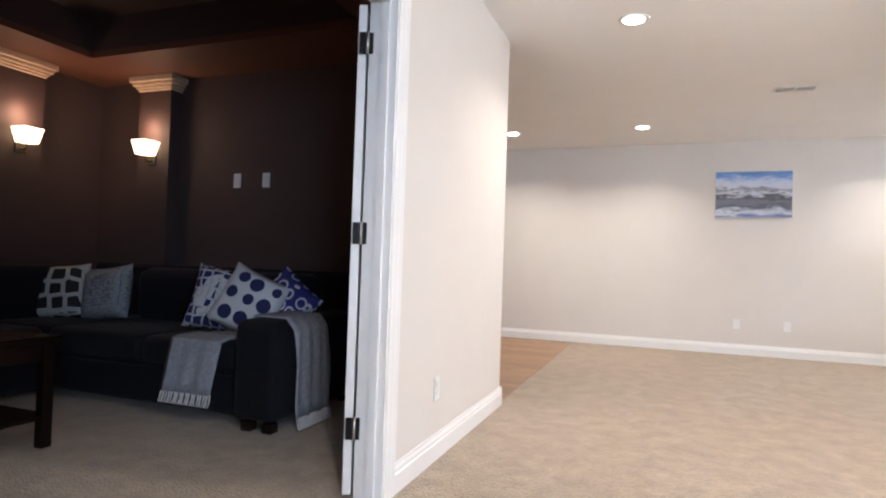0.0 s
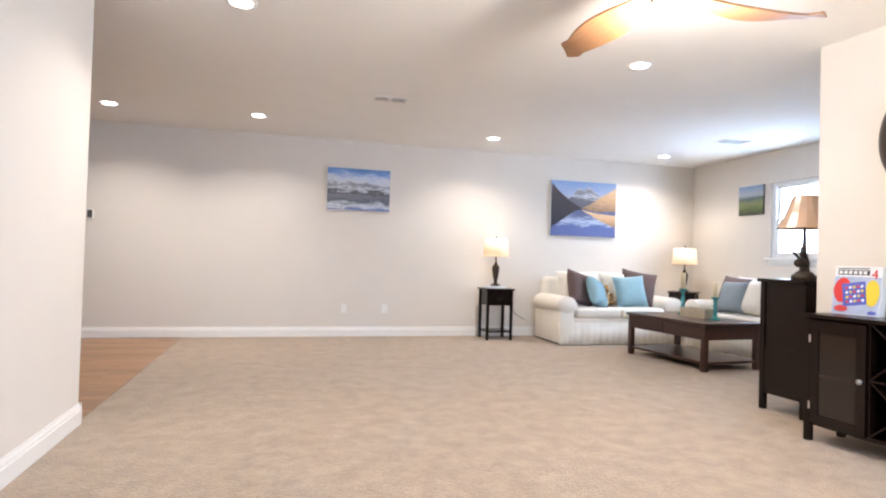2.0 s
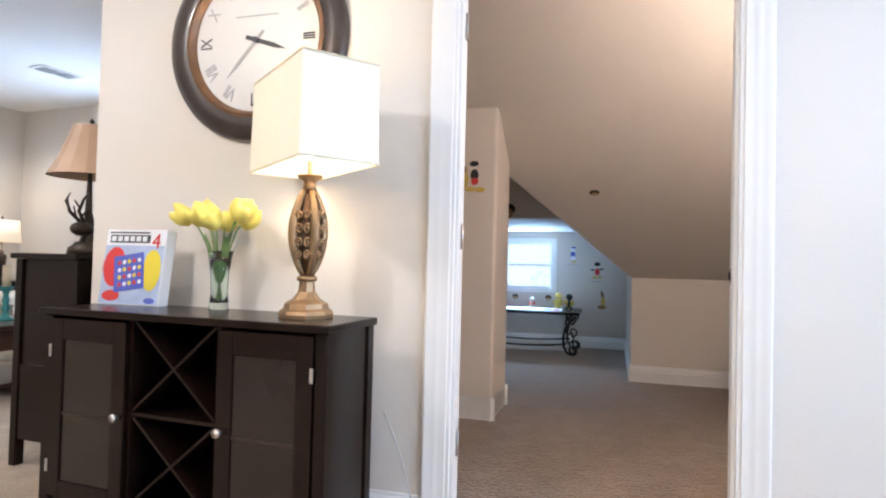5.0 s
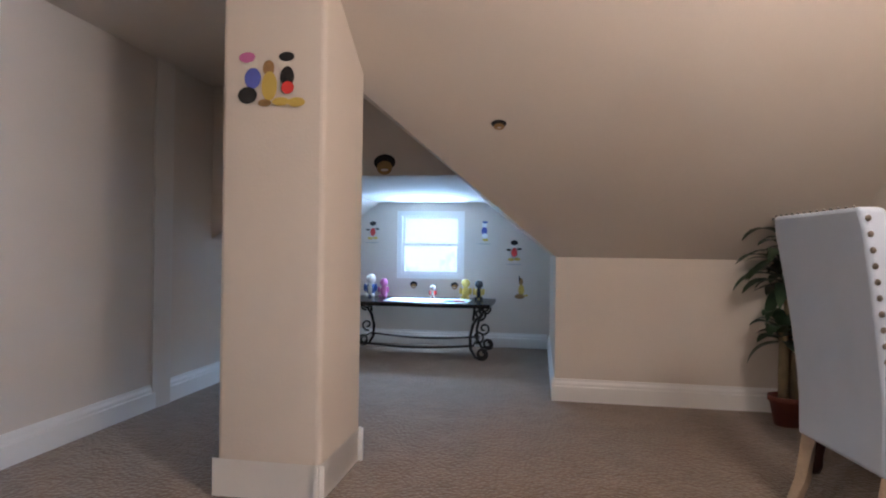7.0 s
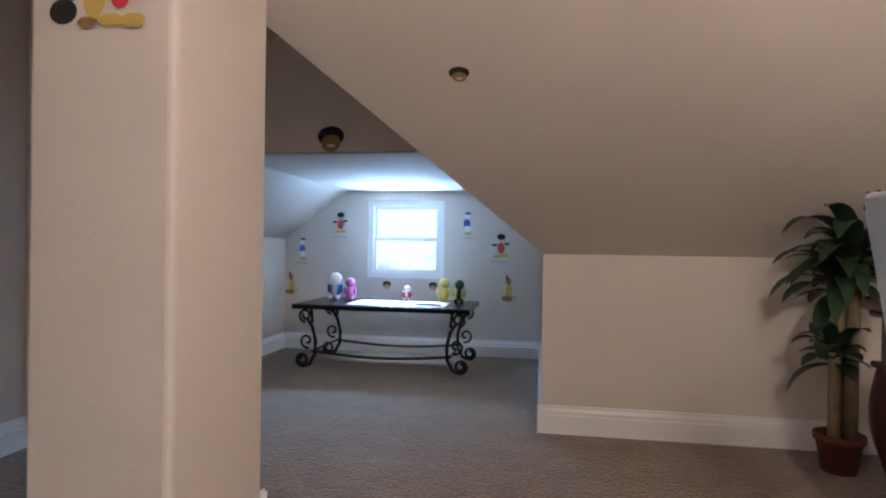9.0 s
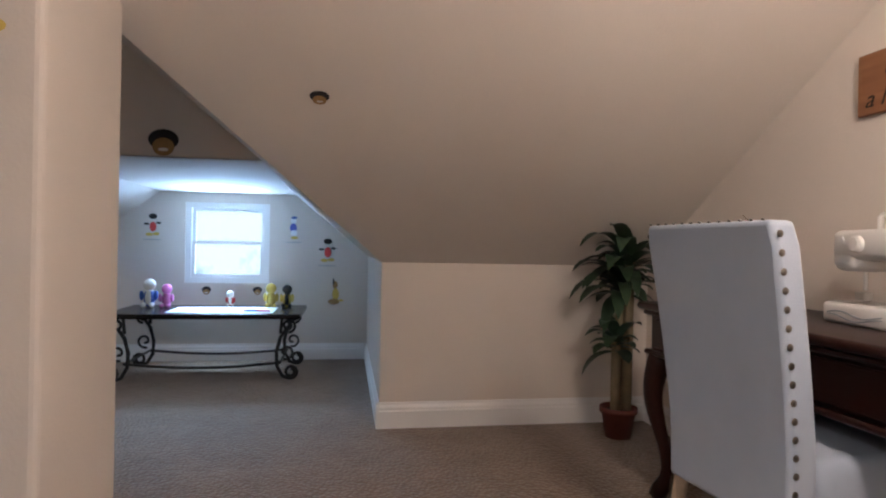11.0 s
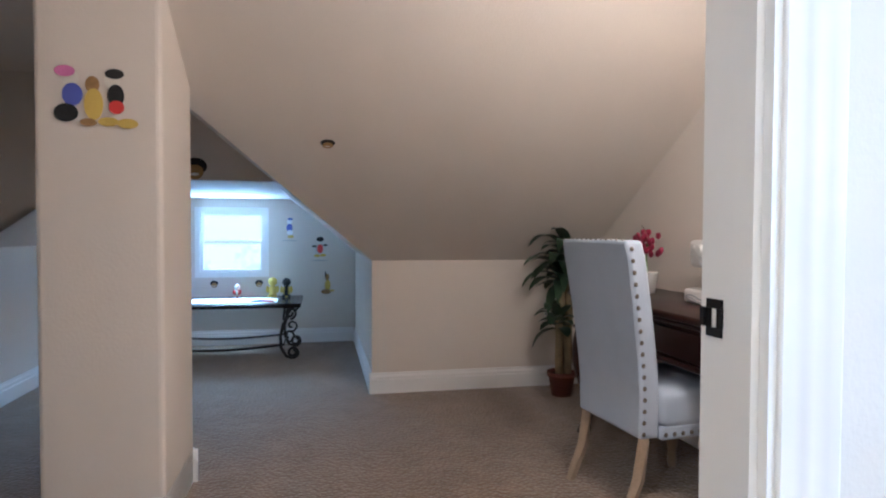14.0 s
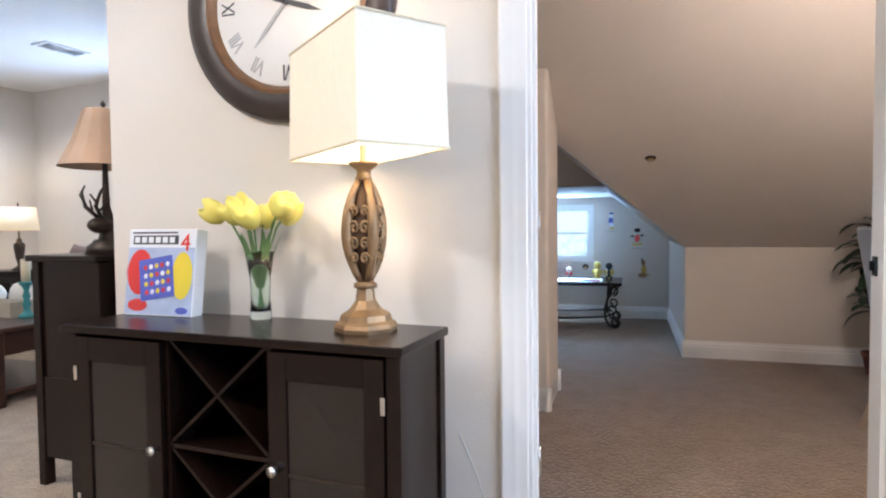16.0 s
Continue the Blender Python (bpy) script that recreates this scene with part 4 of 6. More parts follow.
for k in range(2):
    d = part("drawer", B(0.07 + k * 0.55, 0.59 + k * 0.55, 0.021, 0.03, CH - 0.155, CH - 0.042, bev=0.003), M_CHERRY, ct)
    part("knob", lathe(bmesh.new(), [(0.006, 0), (0.012, 0.012), (0.0, 0.02)], 12), M_BRONZE, d, m=pose(0.33 + k * 0.55, 0.022, CH - 0.10, 90))
for x in (0.02, CW - 0.075):
    for y in (0.02, CD - 0.075):
        part("leg", B(x, x + 0.055, y, y + 0.055, 0, CH - 0.029, bev=0.004), M_CHERRY, ct)
part("shelf", B(0.03, CW - 0.03, 0.03, CD - 0.03, 0.07, 0.095, bev=0.003), M_CHERRY, ct)


def candlestick(m, h, rest):
    c = thing("candlestick", "turned teal wooden candlestick with a pillar candle", "candlestick", m, "teal candlesticks")
    part("stick", lathe(bmesh.new(), [(0.05, 0), (0.05, 0.015), (0.03, 0.03), (0.018, 0.06), (0.026, 0.09), (0.016, 0.12), (0.024, h * 0.6), (0.014, h * 0.75), (0.024, h - 0.03), (0.042, h - 0.012), (0.042, h)], 20), M_TEAL, c, smooth=50)
    part("candle", lathe(bmesh.new(), [(0.027, h), (0.027, h + rest), (0.0, h + rest - 0.004)], 16), M_WAX, c, "pale wax candle", smooth=40)


candlestick(CT @ pose(0.36, 0.50, CH), 0.30, 0.18)
candlestick(CT @ pose(0.92, 0.42, CH), 0.24, 0.15)
tb = thing("crate_tray", "whitewashed wooden crate on the coffee table", "crate", CT @ pose(0.64, 0.46, CH, 0, 0, 4))
part("bottom", B(-0.17, 0.17, -0.09, 0.09, 0.0, 0.012), M_BOXWOOD, tb)
for y in (-0.09, 0.078):
    part("side", B(-0.17, 0.17, y, y + 0.012, 0.0125, 0.10), M_BOXWOOD, tb)
for x in (-0.17, 0.158):
    part("end", B(x, x + 0.012, -0.0775, 0.0775, 0.0125, 0.10), M_BOXWOOD, tb)


# ---- end tables with lamps ----
def end_table(m, label):
    t = thing("end_table", label, "side table", m, "espresso end tables")
    part("tabletop", B(-0.20, 0.20, -0.19, 0.19, 0.648, 0.67, bev=0.006, seg=2), M_ESP, t)
    part("case", B(-0.165, 0.165, -0.155, 0.155, 0.45, 0.647), M_ESP, t)
    d = part("drawer", B(-0.135, 0.135, -0.163, -0.155, 0.475, 0.625, bev=0.003), M_ESP, t)
    part("ring_pull", tube(bmesh.new(), [(-0.03, -0.172, 0.56), (-0.02, -0.178, 0.54), (0.0, -0.18, 0.533), (0.02, -0.178, 0.54), (0.03, -0.172, 0.56)], 0.004), M_BRONZE, d)
    for x in (-0.18, 0.145):
        for y in (-0.17, 0.135):
            part("leg", B(x, x + 0.035, y, y + 0.035, 0, 0.647, bev=0.003), M_ESP, t)
    part("shelf", B(-0.17, 0.17, -0.16, 0.16, 0.10, 0.12, bev=0.003), M_ESP, t)


def table_lamp(m, label, power):
    t = thing("table_lamp", label, "lamp", m, "drum-shade table lamps")
    part("base", lathe(bmesh.new(), [(0.068, 0), (0.068, 0.014), (0.045, 0.022), (0.022, 0.045), (0.020, 0.06), (0.036, 0.12), (0.047, 0.20), (0.050, 0.25), (0.030, 0.275), (0.018, 0.285), (0.026, 0.30), (0.010, 0.31), (0.010, 0.40)], 24), M_BRONZE, t, "dark bronze urn base", smooth=50)
    bm = bmesh.new()
    lathe(bm, [(0.172, 0.39), (0.150, 0.62)], 36)
    bm.faces.ensure_lookup_table()
    for f in [f for f in bm.faces if len(f.verts) > 4]:
        bm.faces.remove(f)
    sh = part("shade", bm, M_SHADE2, t, "cream drum shade lit from inside", smooth=60)
    sh.modifiers.new("thick", "SOLIDIFY").thickness = 0.003
    part("shade_rim", tube(bmesh.new(), [(0.172 * math.cos(a * math.pi / 12), 0.172 * math.sin(a * math.pi / 12), 0.39) for a in range(25)], 0.003, 6), M_WAX, t)
    part("finial", lathe(bmesh.new(), [(0.004, 0.40), (0.004, 0.64), (0.010, 0.65), (0.0, 0.67)], 10), M_BRONZE, t, smooth=50)
    lamp("table_lamp_bulb", "POINT", m @ pose(0, 0, 0.53), power, WARM, 0.035)


end_table(pose(3.71, 7.80, 0), "espresso wooden end table with one drawer")
table_lamp(pose(3.70, 7.80, 0.70), "lit bronze table lamp with a cream drum shade", 2.6)
bo = thing("book", "flat white book under a table lamp", "book", pose(3.70, 7.79, 0.671, 0, 0, 6))
part("pages", B(-0.12, 0.12, -0.085, 0.085, 0.003, 0.025), M_PAPER, bo)
part("cover", B(-0.125, 0.125, -0.09, 0.09, 0.0255, 0.029), M_PLASTIC, bo)
part("back_cover", B(-0.125, 0.125, -0.09, 0.09, 0, 0.0025), M_PLASTIC, bo)
end_table(pose(6.55, 7.72, 0, 0, 0, -45), "espresso wooden end table in the corner between the sofas")
table_lamp(pose(6.57, 7.74, 0.671), "lit bronze table lamp with a cream drum shade", 2.6)
tagged(part("power_cord", tube(bmesh.new(), [(3.88, 7.97, 0.63), (3.95, 8.0, 0.45), (4.1, 8.03, 0.30), (4.25, 8.05, 0.22)], 0.004, 6), M_INK, None), "thin dark lamp cord along the wall", "cord")

# ---- wine cabinet ----
CB = Matrix.Translation((4.085, 3.335, 0)) @ Matrix.Rotation(radians(-87.4), 4, "Z")
wcab = thing("wine_cabinet", "espresso wine cabinet with glass doors and X racks", "cabinet", CB)
WW, WD, WH = 1.148, 0.31, 0.77
part("top", B(-0.012, WW + 0.012, -0.015, WD, WH - 0.025, WH, bev=0.004, seg=2), M_ESP, wcab)
for x in (0, WW - 0.04):
    for y in (0, WD - 0.04):
        part("leg", B(x, x + 0.04, y, y + 0.04, 0, WH - 0.026, bev=0.003), M_ESP, wcab)
part("centre_foot", B(WW / 2 - 0.02, WW / 2 + 0.02, WD / 2, WD / 2 + 0.04, 0, 0.10, bev=0.003), M_ESP, wcab)
part("bottom_panel", B(0.041, WW - 0.041, 0.012, WD - 0.012, 0.10, 0.125), M_ESP, wcab)
part("back_panel", B(0.041, WW - 0.041, WD - 0.02, WD - 0.012, 0.126, WH - 0.026), M_ESP, wcab)
for x in (0.008, WW - 0.022):
    part("side_panel", B(x, x + 0.014, 0.041, WD - 0.041, 0.10, WH - 0.027), M_ESP, wcab)
for x in (0.385, WW - 0.40):
    part("partition", B(x, x + 0.016, 0.012, WD - 0.021, 0.126, WH - 0.026), M_ESP, wcab)
for k, x0 in enumerate((0.044, WW - 0.384)):
    x1, z0, z1, s = x0 + 0.34, 0.115, WH - 0.035, 0.055
    bm = bmesh.new()
    box(bm, x0, x0 + s, -0.006, 0.011, z0, z1, bev=0.002)
    box(bm, x1 - s, x1, -0.006, 0.011, z0, z1, bev=0.002)
    box(bm, x0 + s, x1 - s, -0.006, 0.011, z0, z0 + s, bev=0.002)
    box(bm, x0 + s, x1 - s, -0.006, 0.011, z1 - s - 0.02, z1, bev=0.002)
    d = part("door", bm, M_ESP, wcab)
    part("pane", B(x0 + s, x1 - s, 0.001, 0.004, z0 + s, z1 - s - 0.02), M_DOORGLASS, d, "smoky glass")
    part("muntin", B(x0 + s, x1 - s, -0.001, 0.0005, 0.40, 0.409), M_BRONZE, d)
    kx = x1 - 0.02 if k == 0 else x0 + 0.02
    part("knob", lathe(bmesh.new(), [(0.006, 0), (0.006, 0.010), (0.014, 0.016), (0.014, 0.024), (0.0, 0.028)], 16), M_STEEL, d, "nickel knob", pose(kx, -0.006, 0.42, 90), smooth=40)
    hx = x0 if k == 0 else x1
    for hz in (0.22, 0.62):
        part("hinge", B(hx - 0.006, hx + 0.006, -0.010, -0.0065, hz - 0.022, hz + 0.022, bev=0.001), M_STEEL, d)
RX0, RX1 = 0.401, WW - 0.401
part("divider", B(RX0, RX1, 0.012, WD - 0.03, 0.425, 0.437), M_ESP, wcab)
for z0, z1 in ((0.127, 0.424), (0.438, WH - 0.027)):
    for sgn in (1, -1):
        w, h = RX1 - RX0, z1 - z0
        ang = math.degrees(math.atan2(h, w)) * sgn
        ln = math.hypot(w, h) / 2 - 0.006
        part("rack_slat", B(-ln, ln, 0.014 + (0.0 if sgn > 0 else 0.001), WD - 0.03, -0.005, 0.005), M_ESP, wcab, m=pose((RX0 + RX1) / 2, 0, (z0 + z1) / 2, 0, -ang, 0))

# gold lamp with the square shade
GL = pose(4.314, 2.388, WH, 0, 0, -33)
gl = thing("gold_lamp", "lit antique gold scrollwork lamp with a rectangular cream shade", "lamp", GL)
part("foot", lathe(bmesh.new(), [(0.088, 0), (0.090, 0.012), (0.086, 0.022), (0.074, 0.030), (0.070, 0.046), (0.044, 0.062), (0.028, 0.085), (0.024, 0.118)], 8, pose(0, 0, 0, 0, 0, 22.5)), M_GOLD, gl, "stepped octagonal gold foot")
part("lower_collar", lathe(bmesh.new(), [(0.026, 0.1185), (0.033, 0.122), (0.033, 0.132), (0.025, 0.138)], 20), M_GOLD, gl, smooth=40)
part("core", lathe(bmesh.new(), [(0.012, 0.1385), (0.030, 0.20), (0.040, 0.27), (0.034, 0.34), (0.012, 0.42)], 16), M_GOLDDARK, gl, "dark recessed core", smooth=50)
for k in range(4):
    a0 = k * math.pi / 2
    pts, rad = [], []
    for i in range(15):
        u = i / 14
        r = 0.015 + 0.039 * math.sin(math.pi * u) ** 0.8
        pts.append((r * math.cos(a0), r * math.sin(a0), 0.140 + 0.283 * u))
        rad.append(0.009 + 0.007 * math.sin(math.pi * u))
    part("rib", tube(bmesh.new(), pts, rad, 8), M_GOLD, gl, smooth=50)
    a1 = math.pi / 4 + k * math.pi / 2
    for zc, sgn, rr in ((0.205, 1, 0.017), (0.205, -1, 0.017), (0.245, 1, 0.019), (0.245, -1, 0.019), (0.290, 1, 0.020), (0.290, -1, 0.020), (0.335, 1, 0.016), (0.335, -1, 0.016)):
        curl = []
        for i in range(14):
            t = i / 13 * 2.6 * math.pi
            q = rr * (1 - i / 16)
            off = sgn * (0.015 + q * math.cos(t) * 0.75)
            curl.append((0.044 * math.cos(a1) - off * math.sin(a1), 0.044 * math.sin(a1) + off * math.cos(a1), zc + q * math.sin(t)))
        part("scroll", tube(bmesh.new(), curl, 0.0045, 6), M_GOLD, gl, smooth=60)
part("neck", lathe(bmesh.new(), [(0.016, 0.418), (0.025, 0.425), (0.020, 0.437), (0.020, 0.450), (0.040, 0.464), (0.042, 0.472), (0.010, 0.476), (0.010, 0.52)], 20), M_GOLD, gl, smooth=40)
SHW, SHL, SH0, SH1 = 0.13, 0.237, 0.494, 0.808
bm = bmesh.new()
rings = [[bm.verts.new((sx * SHW * k, sy * SHL * k, z)) for sx, sy in ((-1, -1), (1, -1), (1, 1), (-1, 1))] for z, k in ((SH0, 1.0), ((SH0 + SH1) / 2, 0.985), (SH1, 0.97))]
for lo, hi in zip(rings, rings[1:]):
    for i in range(4):
        bm.faces.new((lo[i], lo[(i + 1) % 4], hi[(i + 1) % 4], hi[i]))
gs = part("shade", bm, M_SHADE, gl, "rectangular cream linen shade lit from inside")
gs.modifiers.new("thick", "SOLIDIFY").thickness = 0.004
for z, k in ((SH0, 1.004), (SH1, 0.974)):
    x, y = SHW * k, SHL * k
    part("shade_rim", tube(bmesh.new(), [(-x, -y, z), (x, -y, z), (x, y, z), (-x, y, z), (-x, -y, z)], 0.0035, 6), M_WAX, gl, "folded linen edge")
part("harp", tube(bmesh.new(), [(0, 0, 0.52), (0, 0.05, 0.60), (0, 0.05, 0.72), (0, 0, 0.79)], 0.003, 6), M_GOLD, gl)
bm = bmesh.new()
box(bm, -SHW * 0.97, SHW * 0.97, -0.002, 0.002, 0.786, 0.790)
box(bm, -0.002, 0.002, -SHL * 0.97, SHL * 0.97, 0.7905, 0.7945)
part("spider", bm, M_GOLD, gl)
part("bulb", lathe(bmesh.new(), [(0.012, 0.53), (0.03, 0.57), (0.03, 0.60), (0.0, 0.63)], 14), M_CANGLOW, gl, "lit bulb", smooth=60)
lamp("gold_lamp_bulb", "POINT", GL @ pose(0.045, 0.0, 0.66), 8, WARM, 0.04)
tagged(part("power_cord", tube(bmesh.new(), [(4.47, 2.17, 0.45), (4.52, 2.13, 0.30), (4.53, 2.08, 0.12), (4.48, 2.08, 0.03), (4.42, 2.15, 0.012)], 0.0025, 6), M_GREYINK, None), "thin dark cord hanging behind the cabinet", "cord")

# glass vase with tulips
def tulip_head():
    """A half-open tulip: a lobed cup with three raised petal tips."""
    bm, rings, n = bmesh.new(), [], 18
    for r, z, lobe, tip_h in ((0.006, 0.0, 0.0, 0.0), (0.022, 0.006, 0.05, 0.0), (0.031, 0.022, 0.10, 0.0), (0.033, 0.042, 0.14, 0.002), (0.028, 0.062, 0.18, 0.006), (0.017, 0.070, 0.2, 0.010), (0.010, 0.055, 0.1, 0.0)):
        ring = []
        for i in range(n):
            b = 2 * math.pi * i / n
            q = math.cos(3 * b)
            ring.append(bm.verts.new((r * (1 + lobe * q) * math.cos(b), r * (1 + lobe * q) * math.sin(b), z + tip_h * q)))
        rings.append(ring)
    for lo, hi in zip(rings, rings[1:]):
        for i in range(n):
            bm.faces.new((lo[i], lo[(i + 1) % n], hi[(i + 1) % n], hi[i]))
    bm.faces.new(rings[0][::-1]), bm.faces.new(rings[-1])
    return bm


VA = pose(4.38, 2.82, WH)
va = thing("tulip_vase", "clear glass vase of yellow tulips", "vase", VA)
bm = bmesh.new()
lathe(bm, [(0.034, 0.0), (0.036, 0.01), (0.030, 0.06), (0.033, 0.13), (0.046, 0.215), (0.043, 0.215), (0.030, 0.13), (0.027, 0.06), (0.030, 0.025), (0.0, 0.022)], 24)
part("glass", bm, M_VASE, va, "thick clear glass", smooth=50)
random.seed(4)
for k in range(8):
    a = k * 0.785 + 0.3
    rr = 0.045 + 0.045 * (k % 3) / 2
    tip = Vector((rr * math.cos(a) * 0.9, rr * math.sin(a) * 1.35, 0.30 + 0.035 * ((k * 3) % 4) / 3))
    part("stem", tube(bmesh.new(), [(-0.010 * math.cos(a), -0.010 * math.sin(a), 0.03), (0.012 * math.cos(a), 0.012 * math.sin(a), 0.16), tuple(tip * 0.8 + Vector((0, 0, 0.045))), tuple(tip)], 0.0035, 6), M_STEM, va)
    part("bloom", tulip_head(), M_TULIP, va, "yellow tulip head", Matrix.Translation(tip) @ Matrix.Rotation(0.75 + 0.12 * (k % 3), 4, Vector((-math.sin(a), math.cos(a), 0))) @ Matrix.Scale(1.18, 4), 60)


def blade_leaf(bm, base, direction, length, width, droop, n=7):
    """An arching strap leaf."""
    d = Vector(direction).normalized()
    side = d.cross(Vector((0, 0, 1))).normalized()
    pos, rows = Vector(base), []
    for i in range(n + 1):
        u = i / n
        w = width * max(0.04, math.sin(math.pi * min(1, 0.12 + u * 0.88)) ** 0.7)
        mid = pos - Vector((0, 0, w * 0.25))
        rows.append((bm.verts.new(pos - side * w), bm.verts.new(mid), bm.verts.new(pos + side * w)))
        d = (d + Vector((0, 0, -droop / n * (0.4 + u)))).normalized()
        pos = pos + d * (length / n)
    for a, b in zip(rows, rows[1:]):
        bm.faces.new((a[0], a[1], b[1], b[0]))
        bm.faces.new((a[1], a[2], b[2], b[1]))


for k in range(5):
    bm = bmesh.new()
    a = k * 1.26 + 0.5
    blade_leaf(bm, (0.01 * math.cos(a), 0.01 * math.sin(a), 0.10), (math.cos(a) * 0.28, math.sin(a) * 0.28, 1), 0.19, 0.014, 0.5)
    part("leaf", bm, M_STEM, va, smooth=60)

# boxed board game
GB = Matrix.Translation((4.30, 3.195, WH)) @ Matrix.Rotation(radians(-84), 4, "Z") @ pose(0, 0, 0, -8) @ Matrix.Diagonal((1.05, 1.05, 1.09, 1))
gb = thing("game_box", "colourful cardboard board game box with printed counters", "box", GB)
part("carton", B(-0.135, 0.135, 0, 0.05, 0.0, 0.27, bev=0.002), M_PAPER, gb)
part("printed_ground", B(-0.132, 0.132, -0.0008, -0.0001, 0.004, 0.212), M_SKYPRINT, gb, "pale blue printed ground")
part("title_bar", B(-0.115, 0.065, -0.0015, 0, 0.222, 0.250), M_INK, gb, "dark title bar")
for i in range(6):
    part("title_block", B(-0.108 + i * 0.028, -0.108 + i * 0.028 + 0.019, -0.003, -0.0015, 0.227, 0.245), M_PAPER, gb)
words("number", "4", 0.075, M_RED, gb, pose(0.095, -0.002, 0.225, 90), "red number")
part("title_rule", B(-0.12, 0.06, -0.0015, 0, 0.256, 0.261), M_INK, gb)
part("red_counter", blob(bmesh.new(), (-0.080, 0.0, 0.135), (0.056, 0.002, 0.078), 20), M_RED, gb, "red printed counter")
part("yellow_counter", blob(bmesh.new(), (0.088, 0.0, 0.125), (0.044, 0.002, 0.080), 20), M_YELLOW, gb, "yellow printed counter")
bm = bmesh.new()
box(bm, -0.070, 0.062, -0.0035, -0.0022, -0.062, 0.066)
part("printed_grid", bm, M_BLUE, gb, "blue printed grid", pose(-0.005, 0, 0.115, 0, -9))
for i in range(5):
    for j in range(4):
        part("printed_disc", blob(bmesh.new(), (-0.045 + i * 0.022, -0.0038, -0.038 + j * 0.026), (0.008, 0.0008, 0.008), 8), (M_RED, M_YELLOW, M_PAPER)[(i * 2 + j) % 3], gb, m=pose(-0.005, 0, 0.115, 0, -9))
part("red_splash", blob(bmesh.new(), (-0.08, 0, 0.032), (0.045, 0.0018, 0.022), 12), M_RED, gb)
part("blue_badge", blob(bmesh.new(), (0.095, 0, 0.018), (0.028, 0.0018, 0.012), 12), M_BLUE, gb)

# wall clock
CK = A @ Matrix.Translation((0, -0.795, 1.825)) @ Matrix.Rotation(radians(-90), 4, "Z") @ Matrix.Diagonal((0.965, 1, 0.98, 1))
ck = thing("wall_clock", "large round wall clock with dark rim and Roman numerals", "clock", CK)
part("rim", lathe(bmesh.new(), [(0.30, 0.0), (0.41, 0.0), (0.415, 0.015), (0.405, 0.035), (0.37, 0.05), (0.335, 0.05), (0.318, 0.042)], 64, pose(0, 0, 0, 90), caps=False), M_CLOCKRIM, ck, "dark bronze rim", smooth=50)
part("inner_rim", lathe(bmesh.new(), [(0.30, 0.02), (0.318, 0.043), (0.305, 0.046), (0.295, 0.036), (0.288, 0.02)], 64, pose(0, 0, 0, 90), caps=False), M_CLOCKIN, ck, "coppery inner ring", smooth=50)
part("face", lathe(bmesh.new(), [(0.30, 0.012), (0.30, 0.018), (0.0, 0.018)], 64, pose(0, 0, 0, 90)), M_FACE, ck, "pale printed clock face", smooth=30)
for k, nm in enumerate(("XII", "I", "II", "III", "IV", "V", "VI", "VII", "VIII", "IX", "X", "XI")):
    a = radians(30 * k)
    words("numeral", nm, 0.078, M_GREYINK if k % 3 else M_INK, ck, pose(0.238 * math.sin(a), -0.0195, 0.238 * math.cos(a), 90) @ pose(0, 0, 0, 0, 0, -30 * k) @ Matrix.Diagonal((0.72, 1, 1, 1)), spacing=0.85)
part("lettering_bar", B(-0.10, 0.10, -0.0195, -0.0185, 0.098, 0.104), M_GREYINK, ck)
for nm, ang, ln, wd in (("hour_pointer", 108, 0.15, 0.008), ("minute_pointer", 222, 0.20, 0.006)):
    bm = bmesh.new()
    v = [bm.verts.new(c) for c in ((-wd, -0.024, -0.05), (wd, -0.024, -0.05), (wd * 1.2, -0.024, ln * 0.6), (0, -0.024, ln), (-wd * 1.2, -0.024, ln * 0.6))]
    f = bm.faces.new(v)
    ex = bmesh.ops.extrude_face_region(bm, geom=[f])
    bmesh.ops.translate(bm, vec=(0, 0.002, 0), verts=[g for g in ex["geom"] if isinstance(g, bmesh.types.BMVert)])
    part(nm, bm, M_INK if nm[0] == "h" else M_GREYINK, ck, m=pose(0, 0, 0, 0, ang, 0))
part("hub", lathe(bmesh.new(), [(0.012, 0.018), (0.012, 0.030), (0.0, 0.032)], 16, pose(0, 0, 0, 90)), M_INK, ck, smooth=40)

# tall chest in the wing
CHM = pose(4.44, 3.665, 0, 0, 0, 3)
ch = thing("chest_of_drawers", "espresso wooden chest standing round the wall's corner", "chest", CHM)
part("top", B(-0.015, 0.715, -0.0, 0.40, 0.935, 0.96, bev=0.004), M_ESP, ch)
part("body", B(0.012, 0.688, 0.012, 0.365, 0.12, 0.934), M_ESP, ch)
part("lower_band", B(0.006, 0.694, 0.008, 0.369, 0.12, 0.46, bev=0.003), M_ESP, ch)
for x in (0.0, 0.655):
    for y in (0.0, 0.34):
        part("leg", B(x, x + 0.045, y, y + 0.04, 0, 0.934, bev=0.003), M_ESP, ch)
for k in range(4):
    z0 = 0.15 + k * 0.195
    d = part("drawer", B(0.05, 0.65, 0.370, 0.384, z0, z0 + 0.18, bev=0.003), M_ESP, ch)
    part("knob", lathe(bmesh.new(), [(0.006, 0), (0.013, 0.016), (0.0, 0.022)], 12), M_STEEL, d, m=pose(0.35, 0.384, z0 + 0.09, -90))
DP = CHM @ pose(0.20, 0.19, 0.96)
dl = thing("figurine_lamp", "bronze antler figurine lamp with a glossy parchment shade", "lamp", DP)
part("plinth", lathe(bmesh.new(), [(0.085, 0), (0.08, 0.03), (0.06, 0.045), (0.05, 0.06)], 20), M_BRONZE, dl, smooth=40)
bm = bmesh.new()
